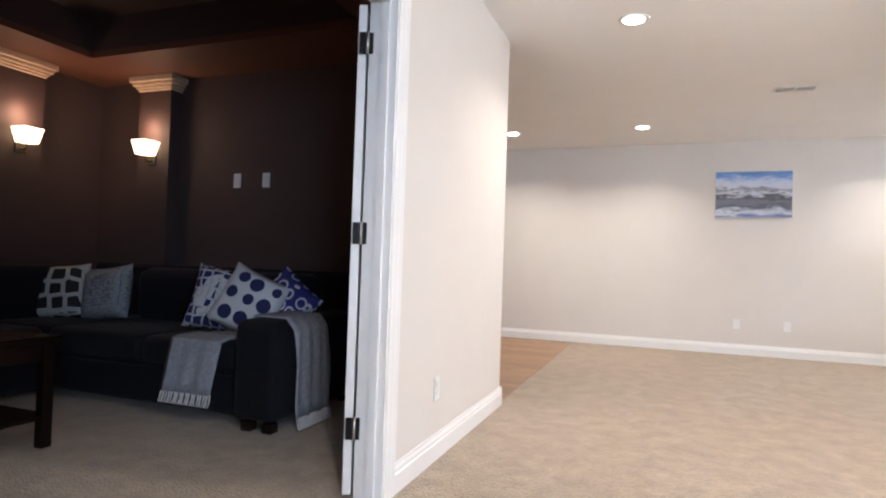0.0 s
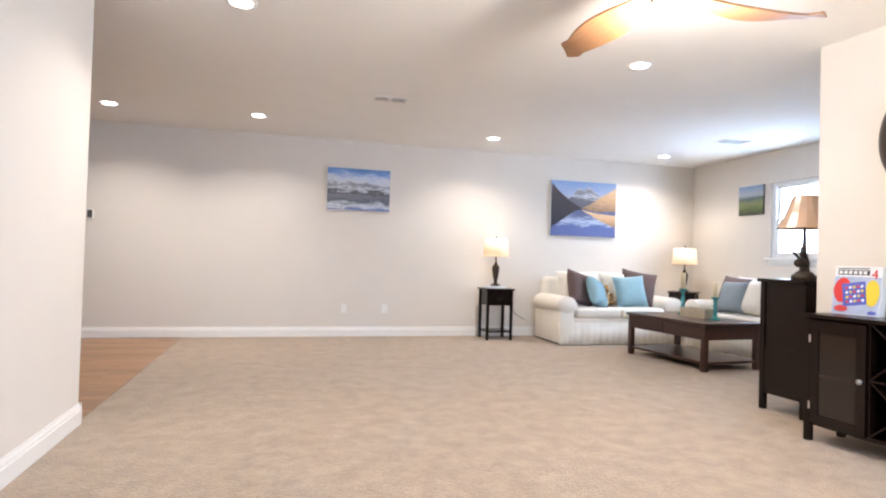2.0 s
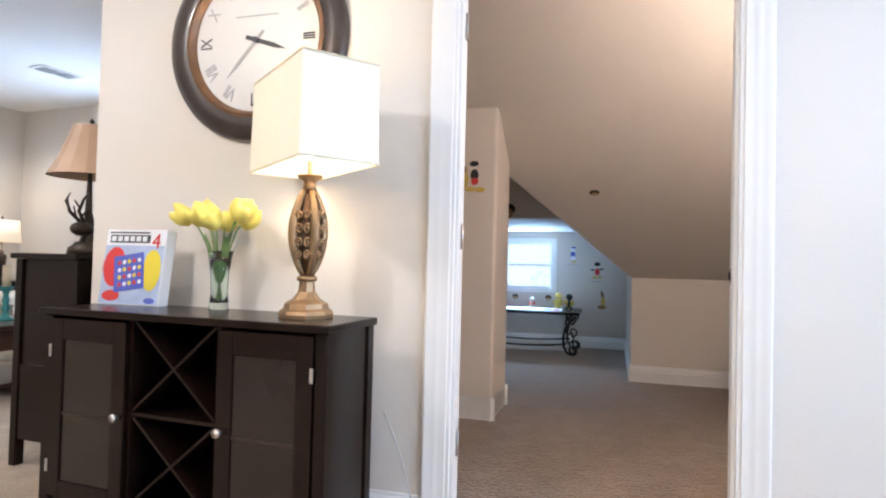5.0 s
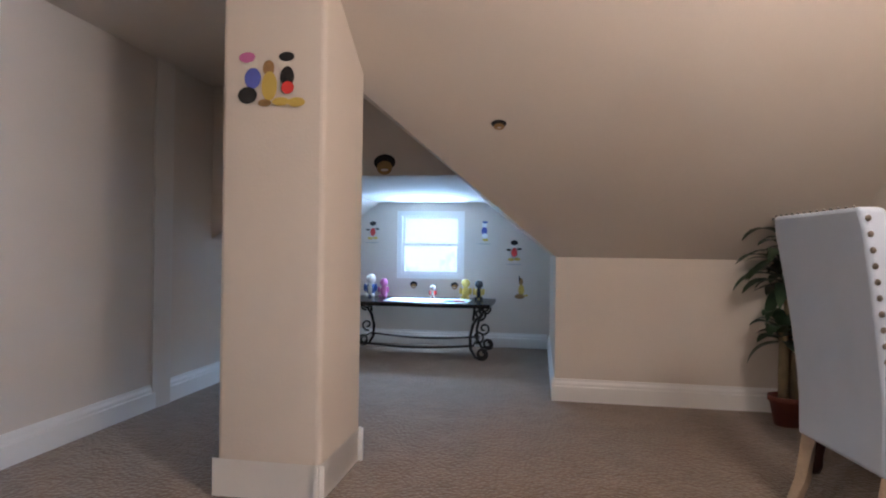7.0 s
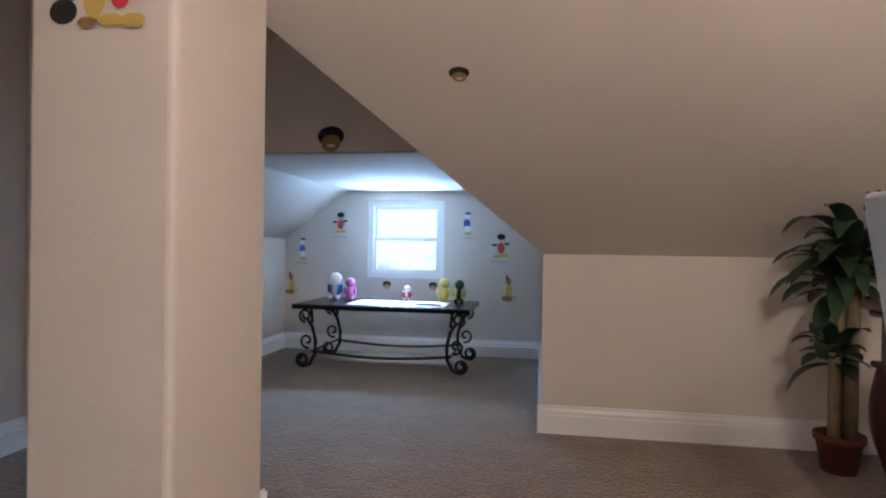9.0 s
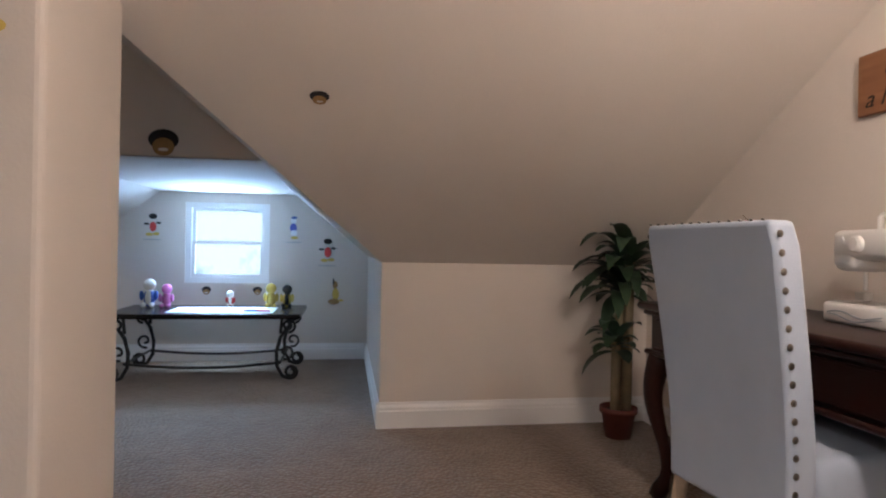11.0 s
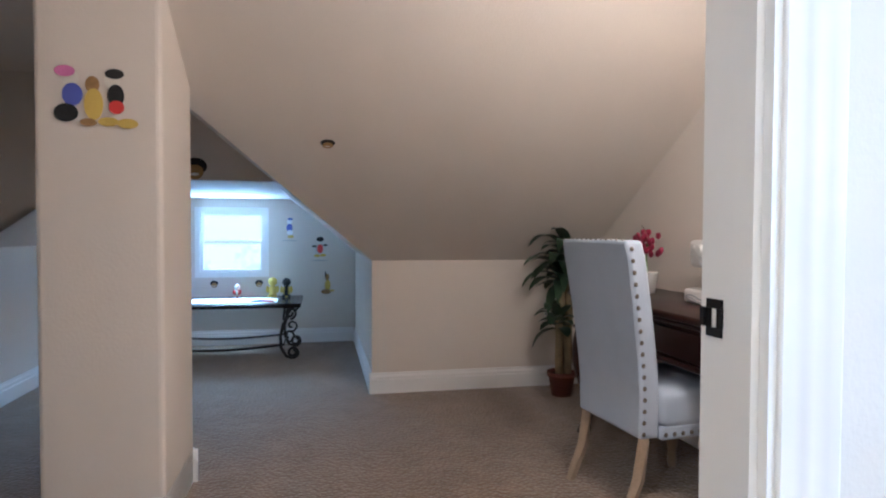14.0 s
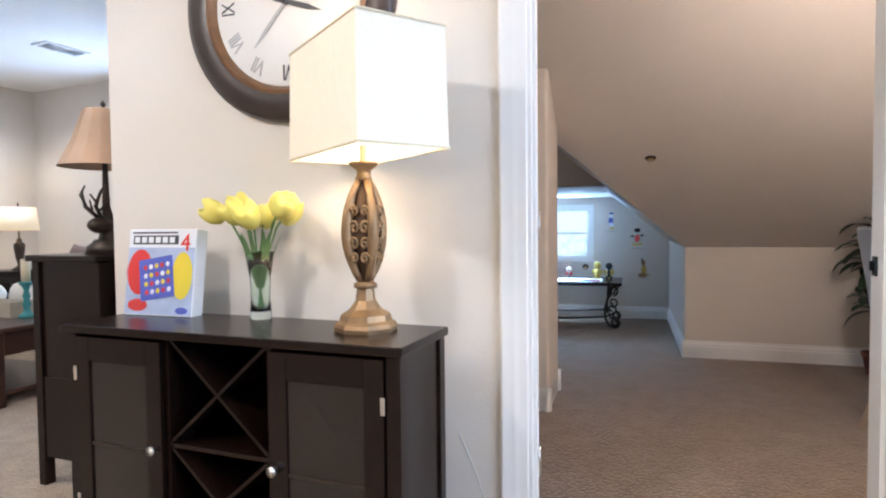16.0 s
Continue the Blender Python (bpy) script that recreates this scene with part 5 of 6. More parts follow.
tube(bm, [(0, 0, 0.05), (0.02, 0.01, 0.12), (0.0, 0.0, 0.20), (0.0, 0.0, 0.40)], [0.04, 0.03, 0.016, 0.01], 10)
blob(bm, (-0.03, 0.0, 0.12), (0.06, 0.035, 0.035), 10)
for s in (1, -1):
    tube(bm, [(-0.03, s * 0.01, 0.15), (-0.075, s * 0.03, 0.20), (-0.07, s * 0.055, 0.26), (-0.05, s * 0.06, 0.29)], [0.009, 0.008, 0.006, 0.003], 6)
    tube(bm, [(-0.07, s * 0.035, 0.21), (-0.10, s * 0.03, 0.25)], [0.006, 0.003], 6)
    tube(bm, [(-0.05, s * 0.02, 0.18), (-0.03, s * 0.06, 0.23)], [0.006, 0.003], 6)
part("antler_figure", bm, M_BRONZE, dl, smooth=60)
bm = bmesh.new()
lathe(bm, [(0.180, 0.37), (0.172, 0.385), (0.125, 0.48), (0.080, 0.61)], 16)
for f in [f for f in bm.faces if len(f.verts) > 4]:
    bm.faces.remove(f)
ps = part("shade", bm, M_PLEAT, dl, "tan parchment shade in a clear wrap")
ps.modifiers.new("thick", "SOLIDIFY").thickness = 0.003
part("finial", lathe(bmesh.new(), [(0.004, 0.40), (0.004, 0.625), (0.012, 0.635), (0.0, 0.655)], 10), M_BRONZE, dl, smooth=40)

# ---- attic room things ----
CHA = A @ pose(1.51, -3.11, 0.004, 0, 0, 186) @ Matrix.Diagonal((0.86, 1, 1, 1))
pc = thing("parsons_chair", "pale linen high-backed chair with nailhead trim", "chair", CHA)
# local: x across, -y is behind the back, seat towards +y
CWD = 0.53
bm = bmesh.new()
n = 12
f0, r0 = [], []
for i in range(n + 1):
    u = i / n
    z = 0.30 + 0.73 * u
    lean = -0.11 * max(0, u - 0.2) ** 1.3
    half = (0.245 + 0.03 * u) if u < 0.97 else 0.262
    f0.append([bm.verts.new((s * half, lean + 0.085 - 0.012 * u, z)) for s in (-1, 1)])
    r0.append([bm.verts.new((s * half, lean, z)) for s in (-1, 1)])
for i in range(n):
    bm.faces.new((r0[i][0], r0[i][1], r0[i + 1][1], r0[i + 1][0]))
    bm.faces.new((f0[i][1], f0[i][0], f0[i + 1][0], f0[i + 1][1]))
    bm.faces.new((f0[i][0], r0[i][0], r0[i + 1][0], f0[i + 1][0]))
    bm.faces.new((r0[i][1], f0[i][1], f0[i + 1][1], r0[i + 1][1]))
bm.faces.new((r0[0][0], f0[0][0], f0[0][1], r0[0][1]))
bm.faces.new((r0[n][0], r0[n][1], f0[n][1], f0[n][0]))
bmesh.ops.recalc_face_normals(bm, faces=bm.faces)
bk_ob = part("backrest", bm, M_LINEN, pc, smooth=40)
bv = bk_ob.modifiers.new("soft", "BEVEL")
bv.width, bv.segments, bv.limit_method = 0.014, 3, "ANGLE"
part("seat", B(-0.255, 0.255, 0.086, 0.52, 0.33, 0.475, bev=0.035, seg=4), M_LINEN, pc, smooth=60)
part("seat_rail", B(-0.25, 0.25, 0.088, 0.51, 0.29, 0.345, bev=0.01), M_LINEN, pc)
for s in (-1, 1):
    part("leg", tube(bmesh.new(), [(s * 0.225, 0.03, 0.302), (s * 0.225, 0.01, 0.15), (s * 0.225, -0.05, 0.0)], [0.028, 0.025, 0.019], 4), M_LEGOAK, pc, "limed oak leg")
    part("leg", lathe(bmesh.new(), [(0.016, 0), (0.022, 0.02), (0.018, 0.06), (0.028, 0.13), (0.020, 0.17), (0.030, 0.19), (0.020, 0.21), (0.030, 0.23), (0.030, 0.29)], 14, pose(s * 0.225, 0.47, 0)), M_LEGOAK, pc, "turned limed oak leg", smooth=50)
    for i in range(17):
        u = (i + 0.5) / 17
        lean = -0.11 * max(0, u - 0.2) ** 1.3
        part("nailhead", blob(bmesh.new(), (s * (0.245 + 0.03 * u + 0.001), lean + 0.016, 0.30 + 0.72 * u), (0.005, 0.0090, 0.0090), 8), M_NAIL, pc, "aged pewter nailhead")
    for i in range(11):
        part("nailhead", blob(bmesh.new(), (s * 0.252, 0.11 + 0.038 * i, 0.312), (0.005, 0.0090, 0.0090), 8), M_NAIL, pc, "aged pewter nailhead")
for i in range(13):
    part("nailhead", blob(bmesh.new(), (-0.24 + 0.04 * i, -0.081, 1.031), (0.005, 0.005, 0.003), 8), M_NAIL, pc, "aged pewter nailhead")

# mahogany desk
DK = A @ pose(0.92, RIGHT_Q + 0.02, 0.004)
dk = thing("writing_desk", "dark mahogany writing desk on cabriole legs", "desk", DK)
KW, KD, KH = 1.36, 0.48, 0.756
part("desktop", B(-0.035, KW + 0.035, -0.0, KD + 0.035, KH - 0.03, KH, bev=0.012, seg=3), M_MAHOG, dk, "polished mahogany top", smooth=40)
part("upper_moulding", B(-0.015, KW + 0.015, 0.01, KD + 0.016, KH - 0.05, KH - 0.0305, bev=0.006), M_MAHOG, dk)
part("case", B(0.01, KW - 0.01, 0.02, KD - 0.01, KH - 0.185, KH - 0.051), M_MAHOG, dk)
part("lower_moulding", B(-0.012, KW + 0.012, 0.012, KD + 0.012, KH - 0.205, KH - 0.1855, bev=0.006), M_MAHOG, dk)
for k in range(2):
    d = part("drawer", B(0.05 + k * 0.65, 0.66 + k * 0.65, KD - 0.0095, KD + 0.003, KH - 0.175, KH - 0.062, bev=0.005), M_MAHOG, dk)
for x in (0.012, KW - 0.10):
    part("side_panel", B(x - 0.008 if x < 0.5 else KW - 0.0095, 0.0095 if x < 0.5 else KW + 0.003, 0.07, KD - 0.06, KH - 0.175, KH - 0.062, bev=0.004), M_MAHOG, dk)
for sx, x in ((-1, 0.045), (1, KW - 0.045)):
    for sy, y in ((-1, 0.06), (1, KD - 0.035)):
        pts, rad = [], []
        for i in range(15):
            u = i / 14
            z = (KH - 0.206) * (1 - u)
            o = 0.030 * math.sin(2 * math.pi * (u * 0.92)) * (1 - 0.25 * u) + (0.03 * max(0, u - 0.8) * 5 * 0.6)
            pts.append((x + sx * o * 0.8, y + sy * o * (0.8 if sy > 0 else 0.2), z + 0.001))
            rad.append(0.052 - 0.030 * math.sin(math.pi * 0.5 * min(1, u * 1.12)) + (0.012 if u > 0.92 else 0))
        part("leg", tube(bmesh.new(), pts, rad, 8), M_MAHOG, dk, smooth=50)

# sewing machine
SM = A @ pose(1.485, -3.61, KH + 0.004, 0, 0, -8) @ Matrix.Diagonal((0.95, 0.95, 0.92, 1))
sm = thing("sewing_machine", "white domestic sewing machine on the desk", "sewing machine", SM)
# local: x along the machine, +x end is the needle head, -y... front faces the sitter
part("base", B(-0.19, 0.20, -0.085, 0.085, 0.0, 0.065, bev=0.014, seg=3), M_SEW, sm, smooth=50)
part("column", B(-0.19, -0.075, -0.075, 0.075, 0.06, 0.29, bev=0.016, seg=3), M_SEW, sm, smooth=50)
part("arm", B(-0.185, 0.185, -0.070, 0.070, 0.20, 0.295, bev=0.022, seg=3), M_SEW, sm, smooth=50)
part("head", B(0.075, 0.190, -0.068, 0.068, 0.165, 0.292, bev=0.03, seg=4), M_SEW, sm, smooth=50)
part("carry_handle", tube(bmesh.new(), [(-0.06, 0, 0.29), (-0.06, 0, 0.335), (-0.05, 0, 0.342), (0.06, 0, 0.342), (0.07, 0, 0.335), (0.07, 0, 0.29)], 0.008, 8), M_SEW, sm, smooth=50)
part("handwheel", lathe(bmesh.new(), [(0.03, 0), (0.036, 0.006), (0.036, 0.026), (0.026, 0.032), (0.0, 0.032)], 24, pose(-0.19, 0, 0.235, 0, -90)), M_SEW, sm, smooth=40)
part("stitch_dial", lathe(bmesh.new(), [(0.026, 0), (0.026, 0.012), (0.020, 0.018), (0.0, 0.018)], 20, pose(0.065, 0.070, 0.25, -90)), M_SEW, sm, smooth=40)
part("tension_dial", lathe(bmesh.new(), [(0.012, 0), (0.012, 0.006), (0.0, 0.007)], 14, pose(0.135, 0.068, 0.262, -90)), M_SEW, sm, smooth=40)
part("needle_bar", tube(bmesh.new(), [(0.125, 0.0, 0.17), (0.125, 0.0, 0.105)], 0.006, 8), M_STEEL, sm)
part("presser_foot", B(0.105, 0.145, -0.01, 0.02, 0.072, 0.10, bev=0.003), M_STEEL, sm)
part("needle_plate", B(0.04, 0.19, -0.06, 0.06, 0.065, 0.068), M_STEEL, sm)
part("maker_mark", B(-0.13, -0.05, 0.0705, 0.0715, 0.262, 0.27), M_RED, sm)
part("reverse_lever", B(-0.125, -0.09, 0.075, 0.088, 0.135, 0.155, bev=0.004), M_SEW, sm)
for i in range(2):
    pts = [(0.17 - 0.22 * k / 10, 0.0855, 0.032 + 0.008 * math.sin(k * 0.7 + i) - 0.012 * i) for k in range(11)]
    part("blue_swoosh", tube(bmesh.new(), pts, 0.0018, 5), M_GREYBLUE, sm)
for i in range(4):
    part("vent_slot", B(-0.1915, -0.1905, -0.03, 0.012, 0.055 + i * 0.014, 0.061 + i * 0.014), M_INK, sm)
part("switch_panel", B(-0.1925, -0.1905, 0.022, 0.045, 0.045, 0.12), M_INK, sm)
part("spool_pin", tube(bmesh.new(), [(-0.12, -0.03, 0.29), (-0.12, -0.03, 0.33)], 0.003, 6), M_STEEL, sm)

# black sewing tray
ST = A @ pose(1.04, -3.57, KH + 0.004, 0, 0, 14)
st = thing("notions_tray", "open black tray of coloured sewing notions", "tray", ST)
for x0 in (-0.095, 0.095):
    part("tray_half", lathe(bmesh.new(), [(0.084, 0.0), (0.090, 0.028), (0.084, 0.028), (0.079, 0.006), (0.0, 0.006)], square=True, m=pose(x0, 0, 0) @ Matrix.Diagonal((1, 1.1, 1, 1))), M_INK, st)
random.seed(7)
for i in range(16):
    x, y = (-0.165 + (i % 8) * 0.047, -0.06 + (i // 8) * 0.09)
    if abs(x) < 0.02:
        x += 0.03
    part("spool", lathe(bmesh.new(), [(0.012, 0.006), (0.009, 0.010), (0.009, 0.026), (0.012, 0.030)], 10, pose(x, y, 0)), (M_RED, M_WAX, M_PINK, M_WAX, M_INK, M_WPLUSH)[random.randrange(6)], st, smooth=40)
FB = A @ pose(0.96, -3.735, KH + 0.004) @ Matrix.Diagonal((0.68, 0.68, 0.88, 1))
fb = thing("flower_box", "mirrored box topped with cream fabric roses", "flower box", FB)
part("mirror_box", B(-0.075, 0.075, -0.075, 0.075, 0.0, 0.15, bev=0.003), M_STEEL, fb, "mirrored sides")
for sx in (-1, 1):
    for sy in (-1, 1):
        part("corner_bead", tube(bmesh.new(), [(sx * 0.077, sy * 0.077, 0), (sx * 0.077, sy * 0.077, 0.15)], 0.004, 6), M_INK, fb)
random.seed(9)
bm = bmesh.new()
for i in range(46):
    x, y = random.uniform(-0.085, 0.085), random.uniform(-0.085, 0.085)
    blob(bm, (x, y, 0.165 + random.uniform(-0.008, 0.016)), (0.022, 0.022, 0.011), 8, Matrix.Rotation(random.uniform(-0.3, 0.3), 4, "Y"))
part("roses", bm, M_CREAMPETAL, fb, "cream roses", smooth=60)
OR = A @ pose(2.05, -3.60, KH + 0.004)
orc = thing("potted_orchid", "magenta silk orchid in a white ribbed pot", "plant", OR)
part("pot", lathe(bmesh.new(), [(0.038, 0), (0.050, 0.10), (0.053, 0.105), (0.048, 0.105), (0.040, 0.09), (0.0, 0.09)], 18), M_PLASTIC, orc, smooth=40)
part("stem", tube(bmesh.new(), [(0, 0, 0.09), (0.01, 0, 0.18), (0.0, 0, 0.26)], 0.004, 6), M_STEM, orc)
bm = bmesh.new()
random.seed(5)
for i in range(34):
    a, r = random.uniform(0, 6.28), random.uniform(0.01, 0.065)
    blob(bm, (r * math.cos(a), r * math.sin(a), 0.25 + random.uniform(-0.055, 0.06)), (0.020, 0.009, 0.018), 8)
part("blossom", bm, M_ORCHID, orc, "dark magenta petals", smooth=60)
part("twig", tube(bmesh.new(), [(0, 0, 0.27), (0.03, 0.0, 0.32), (0.06, 0, 0.34)], 0.002, 5), M_STALK, orc)

# wooden sign on the south wall
SG = A @ Matrix.Translation((1.53, RIGHT_Q, 1.515)) @ Matrix.Rotation(radians(180), 4, "Z")
sg = thing("wooden_sign", "wooden plank sign lettered in dark script", "sign", SG)
part("board", B(-0.29, 0.29, -0.022, 0, -0.10, 0.10, bev=0.003), M_SIGN, sg)
words("lettering", "Love makes", 0.086, M_BURN, sg, pose(0.01, -0.0225, 0.046, 90), "burnt dark lettering", 0.0006, 0.35)
words("lettering", "a house a home", 0.080, M_BURN, sg, pose(-0.005, -0.0225, -0.052, 90), "burnt dark lettering", 0.0006, 0.35)

# corn plant
random.seed(12)
PL = A @ pose(2.95, -3.53, 0.004)
pl_ob = thing("corn_plant", "leafy green cane plant in a terracotta pot", "plant", PL)
part("pot", lathe(bmesh.new(), [(0.062, 0), (0.085, 0.125), (0.095, 0.128), (0.095, 0.155), (0.085, 0.155), (0.080, 0.13), (0.0, 0.13)], 24), M_POT, pl_ob, "terracotta pot", smooth=40)
part("soil", lathe(bmesh.new(), [(0.079, 0.131), (0.05, 0.137), (0.0, 0.14)], 16), M_SOIL, pl_ob, smooth=60)
for (x, y), h, cnt, ln in (((-0.03, 0.03), 0.52, 20, 0.23), ((0.03, -0.015), 0.80, 36, 0.37), ((-0.005, -0.04), 0.93, 32, 0.36)):
    part("cane", tube(bmesh.new(), [(x, y, 0.12), (x * 1.1 + 0.004, y * 1.1, h * 0.5), (x * 1.2, y * 1.2, h)], [0.026, 0.025, 0.023], 12), M_STALK, pl_ob, smooth=60)
    for i in range(cnt):
        a = i * 2.4 + random.uniform(-0.25, 0.25)
        up = 1.6 - 1.5 * (i / cnt) + random.uniform(-0.1, 0.1)
        z = h - 0.10 * (i / cnt) + 0.02
        dx, dy = math.cos(a), math.sin(a)
        reach = ln * random.uniform(0.75, 1.1)
        if dx > 0.2:
            reach *= 0.62
        if dy < -0.1:
            reach *= 0.62
        bm = bmesh.new()
        blade_leaf(bm, (x * 1.2 + dx * 0.015, y * 1.2 + dy * 0.015, z), (dx, dy, up), reach, random.uniform(0.030, 0.044), random.uniform(1.5, 2.6), 8)
        part("leaf", bm, M_LEAF, pl_ob, smooth=60)

# dormer table on scrolled iron legs
TB = A @ pose(4.32, -1.83, 0.004)
tbl = thing("scroll_table", "dark wood table on scrolled wrought iron legs", "table", TB)
TL, TDp, TZt = 1.30, 0.66, 0.47
part("tabletop", B(0, TDp, 0, TL, TZt - 0.035, TZt, bev=0.008, seg=2), M_ESP, tbl, "dark polished top")


def spiral(cx, cz, r0, r1, a0, a1, n=18):
    return [(cx + (r0 + (r1 - r0) * i / n) * math.cos(a0 + (a1 - a0) * i / n), cz + (r0 + (r1 - r0) * i / n) * math.sin(a0 + (a1 - a0) * i / n)) for i in range(n + 1)]


for s, y in ((1, 0.10), (-1, TL - 0.10)):
    for x in (0.06, TDp - 0.06):
        o = -s
        bm = bmesh.new()
        low = spiral(0.055, 0.060, 0.020, 0.048, 4.5 * math.pi, 1.5 * math.pi + 0.0)
        pts = [(x, y + o * (u - 0.02), v) for u, v in low]
        sweep = [(0.055, 0.012), (0.0, 0.03), (-0.04, 0.10), (-0.045, 0.20), (-0.02, 0.30), (0.02, 0.36)]
        up = spiral(0.035, 0.385, 0.05, 0.016, -0.5 * math.pi, 2.2 * math.pi)
        tube(bm, pts, 0.011, 8)
        tube(bm, [(x, y + o * (u - 0.02), v) for u, v in sweep], 0.013, 8)
        tube(bm, [(x, y + o * (u - 0.02), v) for u, v in up], 0.010, 8)
        tube(bm, [(x, y + o * (u - 0.02), v) for u, v in spiral(0.02, 0.20, 0.055, 0.014, -0.6 * math.pi, 1.6 * math.pi)], 0.009, 8)
        tube(bm, [(x, y + o * -0.04, 0.33), (x, y + o * -0.03, TZt - 0.036)], 0.011, 8)
        part("scroll_leg", bm, M_IRON, tbl, "wrought iron scrolls", smooth=60)
for x in (0.06, TDp - 0.06):
    part("stretcher", tube(bmesh.new(), [(x, 0.14 + (TL - 0.28) * i / 10, 0.125 - 0.03 * math.sin(math.pi * i / 10)) for i in range(11)], 0.010, 8), M_IRON, tbl, smooth=60)
for y in (0.14, TL - 0.14):
    part("cross_bar", tube(bmesh.new(), [(0.06, y, 0.125), (TDp - 0.06, y, 0.125)], 0.009, 8), M_IRON, tbl)
TT = TB @ pose(0, 0, TZt)
pp = tagged(part("paper_sheet", B(0.10, 0.46, 0.20, 0.92, 0.0, 0.002), M_PAPER, None, "", TT), "large white drawing paper on the table", "paper")
for i, mm in enumerate((M_RED, M_BLUE, M_BLUE, M_RED)):
    tagged(part("marker_pen", lathe(bmesh.new(), [(0.007, 0), (0.007, 0.11), (0.004, 0.115), (0.004, 0.125)], 10), mm, None, "", TT @ pose(0.13 + 0.03 * i, 0.22 + 0.03 * i, 0.0095, 0, 90, 70 + 15 * i), 40), "coloured marker pen on the drawing paper", "pen", "marker pens")


def soft_toy(m, body, second, h, label):
    """A plain seated plush: rounded body, head and limbs in one mesh."""
    bm = bmesh.new()
    blob(bm, (0, 0, 0.30 * h), (0.20 * h, 0.18 * h, 0.30 * h), 12)
    blob(bm, (-0.02 * h, 0, 0.72 * h), (0.19 * h, 0.20 * h, 0.20 * h), 12)
    for s in (-1, 1):
        blob(bm, (-0.20 * h, s * 0.13 * h, 0.08 * h), (0.16 * h, 0.08 * h, 0.08 * h), 8)
        blob(bm, (-0.08 * h, s * 0.22 * h, 0.38 * h), (0.07 * h, 0.07 * h, 0.17 * h), 8)
    ob = part("soft_toy", bm, body, None, "", m, 60)
    ob.data.materials.append(second)
    for p in ob.data.polygons:
        if p.center.z > 0.53 * h or p.center.x < -0.15 * h:
            p.material_index = 1
    return tagged(ob, label, "soft toy", "soft toys on the dormer table")


soft_toy(TT @ pose(0.50, 1.14, 0), M_BPLUSH, M_WPLUSH, 0.23, "seated blue and white plush toy on the table")
soft_toy(TT @ pose(0.47, 1.01, 0), M_PINK, M_PINK, 0.19, "seated pink plush toy on the table")
soft_toy(TT @ pose(0.56, 0.57, 0), M_RED, M_WPLUSH, 0.13, "seated red and cream plush toy on the table")
soft_toy(TT @ pose(0.50, 0.26, 0), M_YPLUSH, M_YPLUSH, 0.20, "seated yellow plush toy on the table")
soft_toy(TT @ pose(0.50, 0.14, 0), M_YPLUSH, M_KPLUSH, 0.19, "seated black and yellow plush toy on the table")


def decal(m, s, cols):
    """A colourful wall sticker, cut as plain overlapping ovals."""
    bm_all = thing("wall_sticker", "small colourful vinyl sticker on the painted wall", "sticker", m, "wall stickers")
    for i, (x, z, rx, rz, mt) in enumerate(cols):
        part("patch", blob(bmesh.new(), (x * s, -0.0006 * (i + 1), z * s), (rx * s, 0.0008, rz * s), 14), mt, bm_all)


def onwall(p, q, z):
    return A @ Matrix.Translation((p, q, z)) @ Matrix.Rotation(radians(-90), 4, "Z")


FIG = [(0, 0.22, 0.13, 0.15, M_WPLUSH), (0.02, 0.30, 0.15, 0.10, M_KPLUSH), (0.02, -0.08, 0.12, 0.18, M_RED), (-0.20, 0.02, 0.10, 0.04, M_KPLUSH), (0.22, 0.06, 0.10, 0.04, M_KPLUSH), (-0.10, -0.36, 0.13, 0.06, M_YPLUSH), (0.14, -0.34, 0.12, 0.06, M_YPLUSH), (0, -0.55, 0.34, 0.018, M_GREYINK)]
FIG2 = [(0, 0.26, 0.11, 0.13, M_PAPER), (0.03, 0.38, 0.12, 0.05, M_BPLUSH), (0.0, 0.0, 0.13, 0.17, M_BLUE), (0.02, -0.20, 0.13, 0.11, M_PAPER), (0.05, -0.38, 0.14, 0.06, M_YPLUSH), (0, -0.55, 0.34, 0.018, M_GREYINK)]
FIG3 = [(0, 0.28, 0.09, 0.14, M_BEAR), (-0.06, 0.40, 0.03, 0.12, M_KPLUSH), (0.02, -0.05, 0.12, 0.22, M_YPLUSH), (-0.04, -0.30, 0.20, 0.10, M_BEAR), (0.2, -0.26, 0.10, 0.04, M_YPLUSH)]
for q, z, s, f in ((-0.60, 1.10, 0.22, FIG), (-0.26, 0.87, 0.22, FIG2), (-1.70, 1.10, 0.22, FIG2), (-1.98, 0.92, 0.24, FIG), (-2.05, 0.56, 0.24, FIG3), (-0.02 - 0.14, 0.56, 0.22, FIG3)):
    decal(onwall(WIN_P, q, z), s, f)
decal(onwall(1.533, -1.26, 1.50), 0.19, [(-0.38, 0.34, 0.15, 0.14, M_WPLUSH), (-0.46, 0.46, 0.17, 0.10, M_PINK), (-0.34, 0.06, 0.17, 0.20, M_BLUE), (-0.44, -0.26, 0.20, 0.16, M_KPLUSH), (-0.02, 0.24, 0.12, 0.15, M_BEAR), (0.0, -0.10, 0.16, 0.28, M_YPLUSH), (0.30, 0.32, 0.14, 0.13, M_WPLUSH), (0.34, 0.44, 0.16, 0.09, M_KPLUSH), (0.36, 0.06, 0.14, 0.20, M_KPLUSH), (0.37, -0.14, 0.13, 0.12, M_RED), (0.24, -0.40, 0.18, 0.08, M_YPLUSH), (0.55, -0.42, 0.18, 0.09, M_YPLUSH), (-0.08, -0.42, 0.14, 0.07, M_BEAR)])

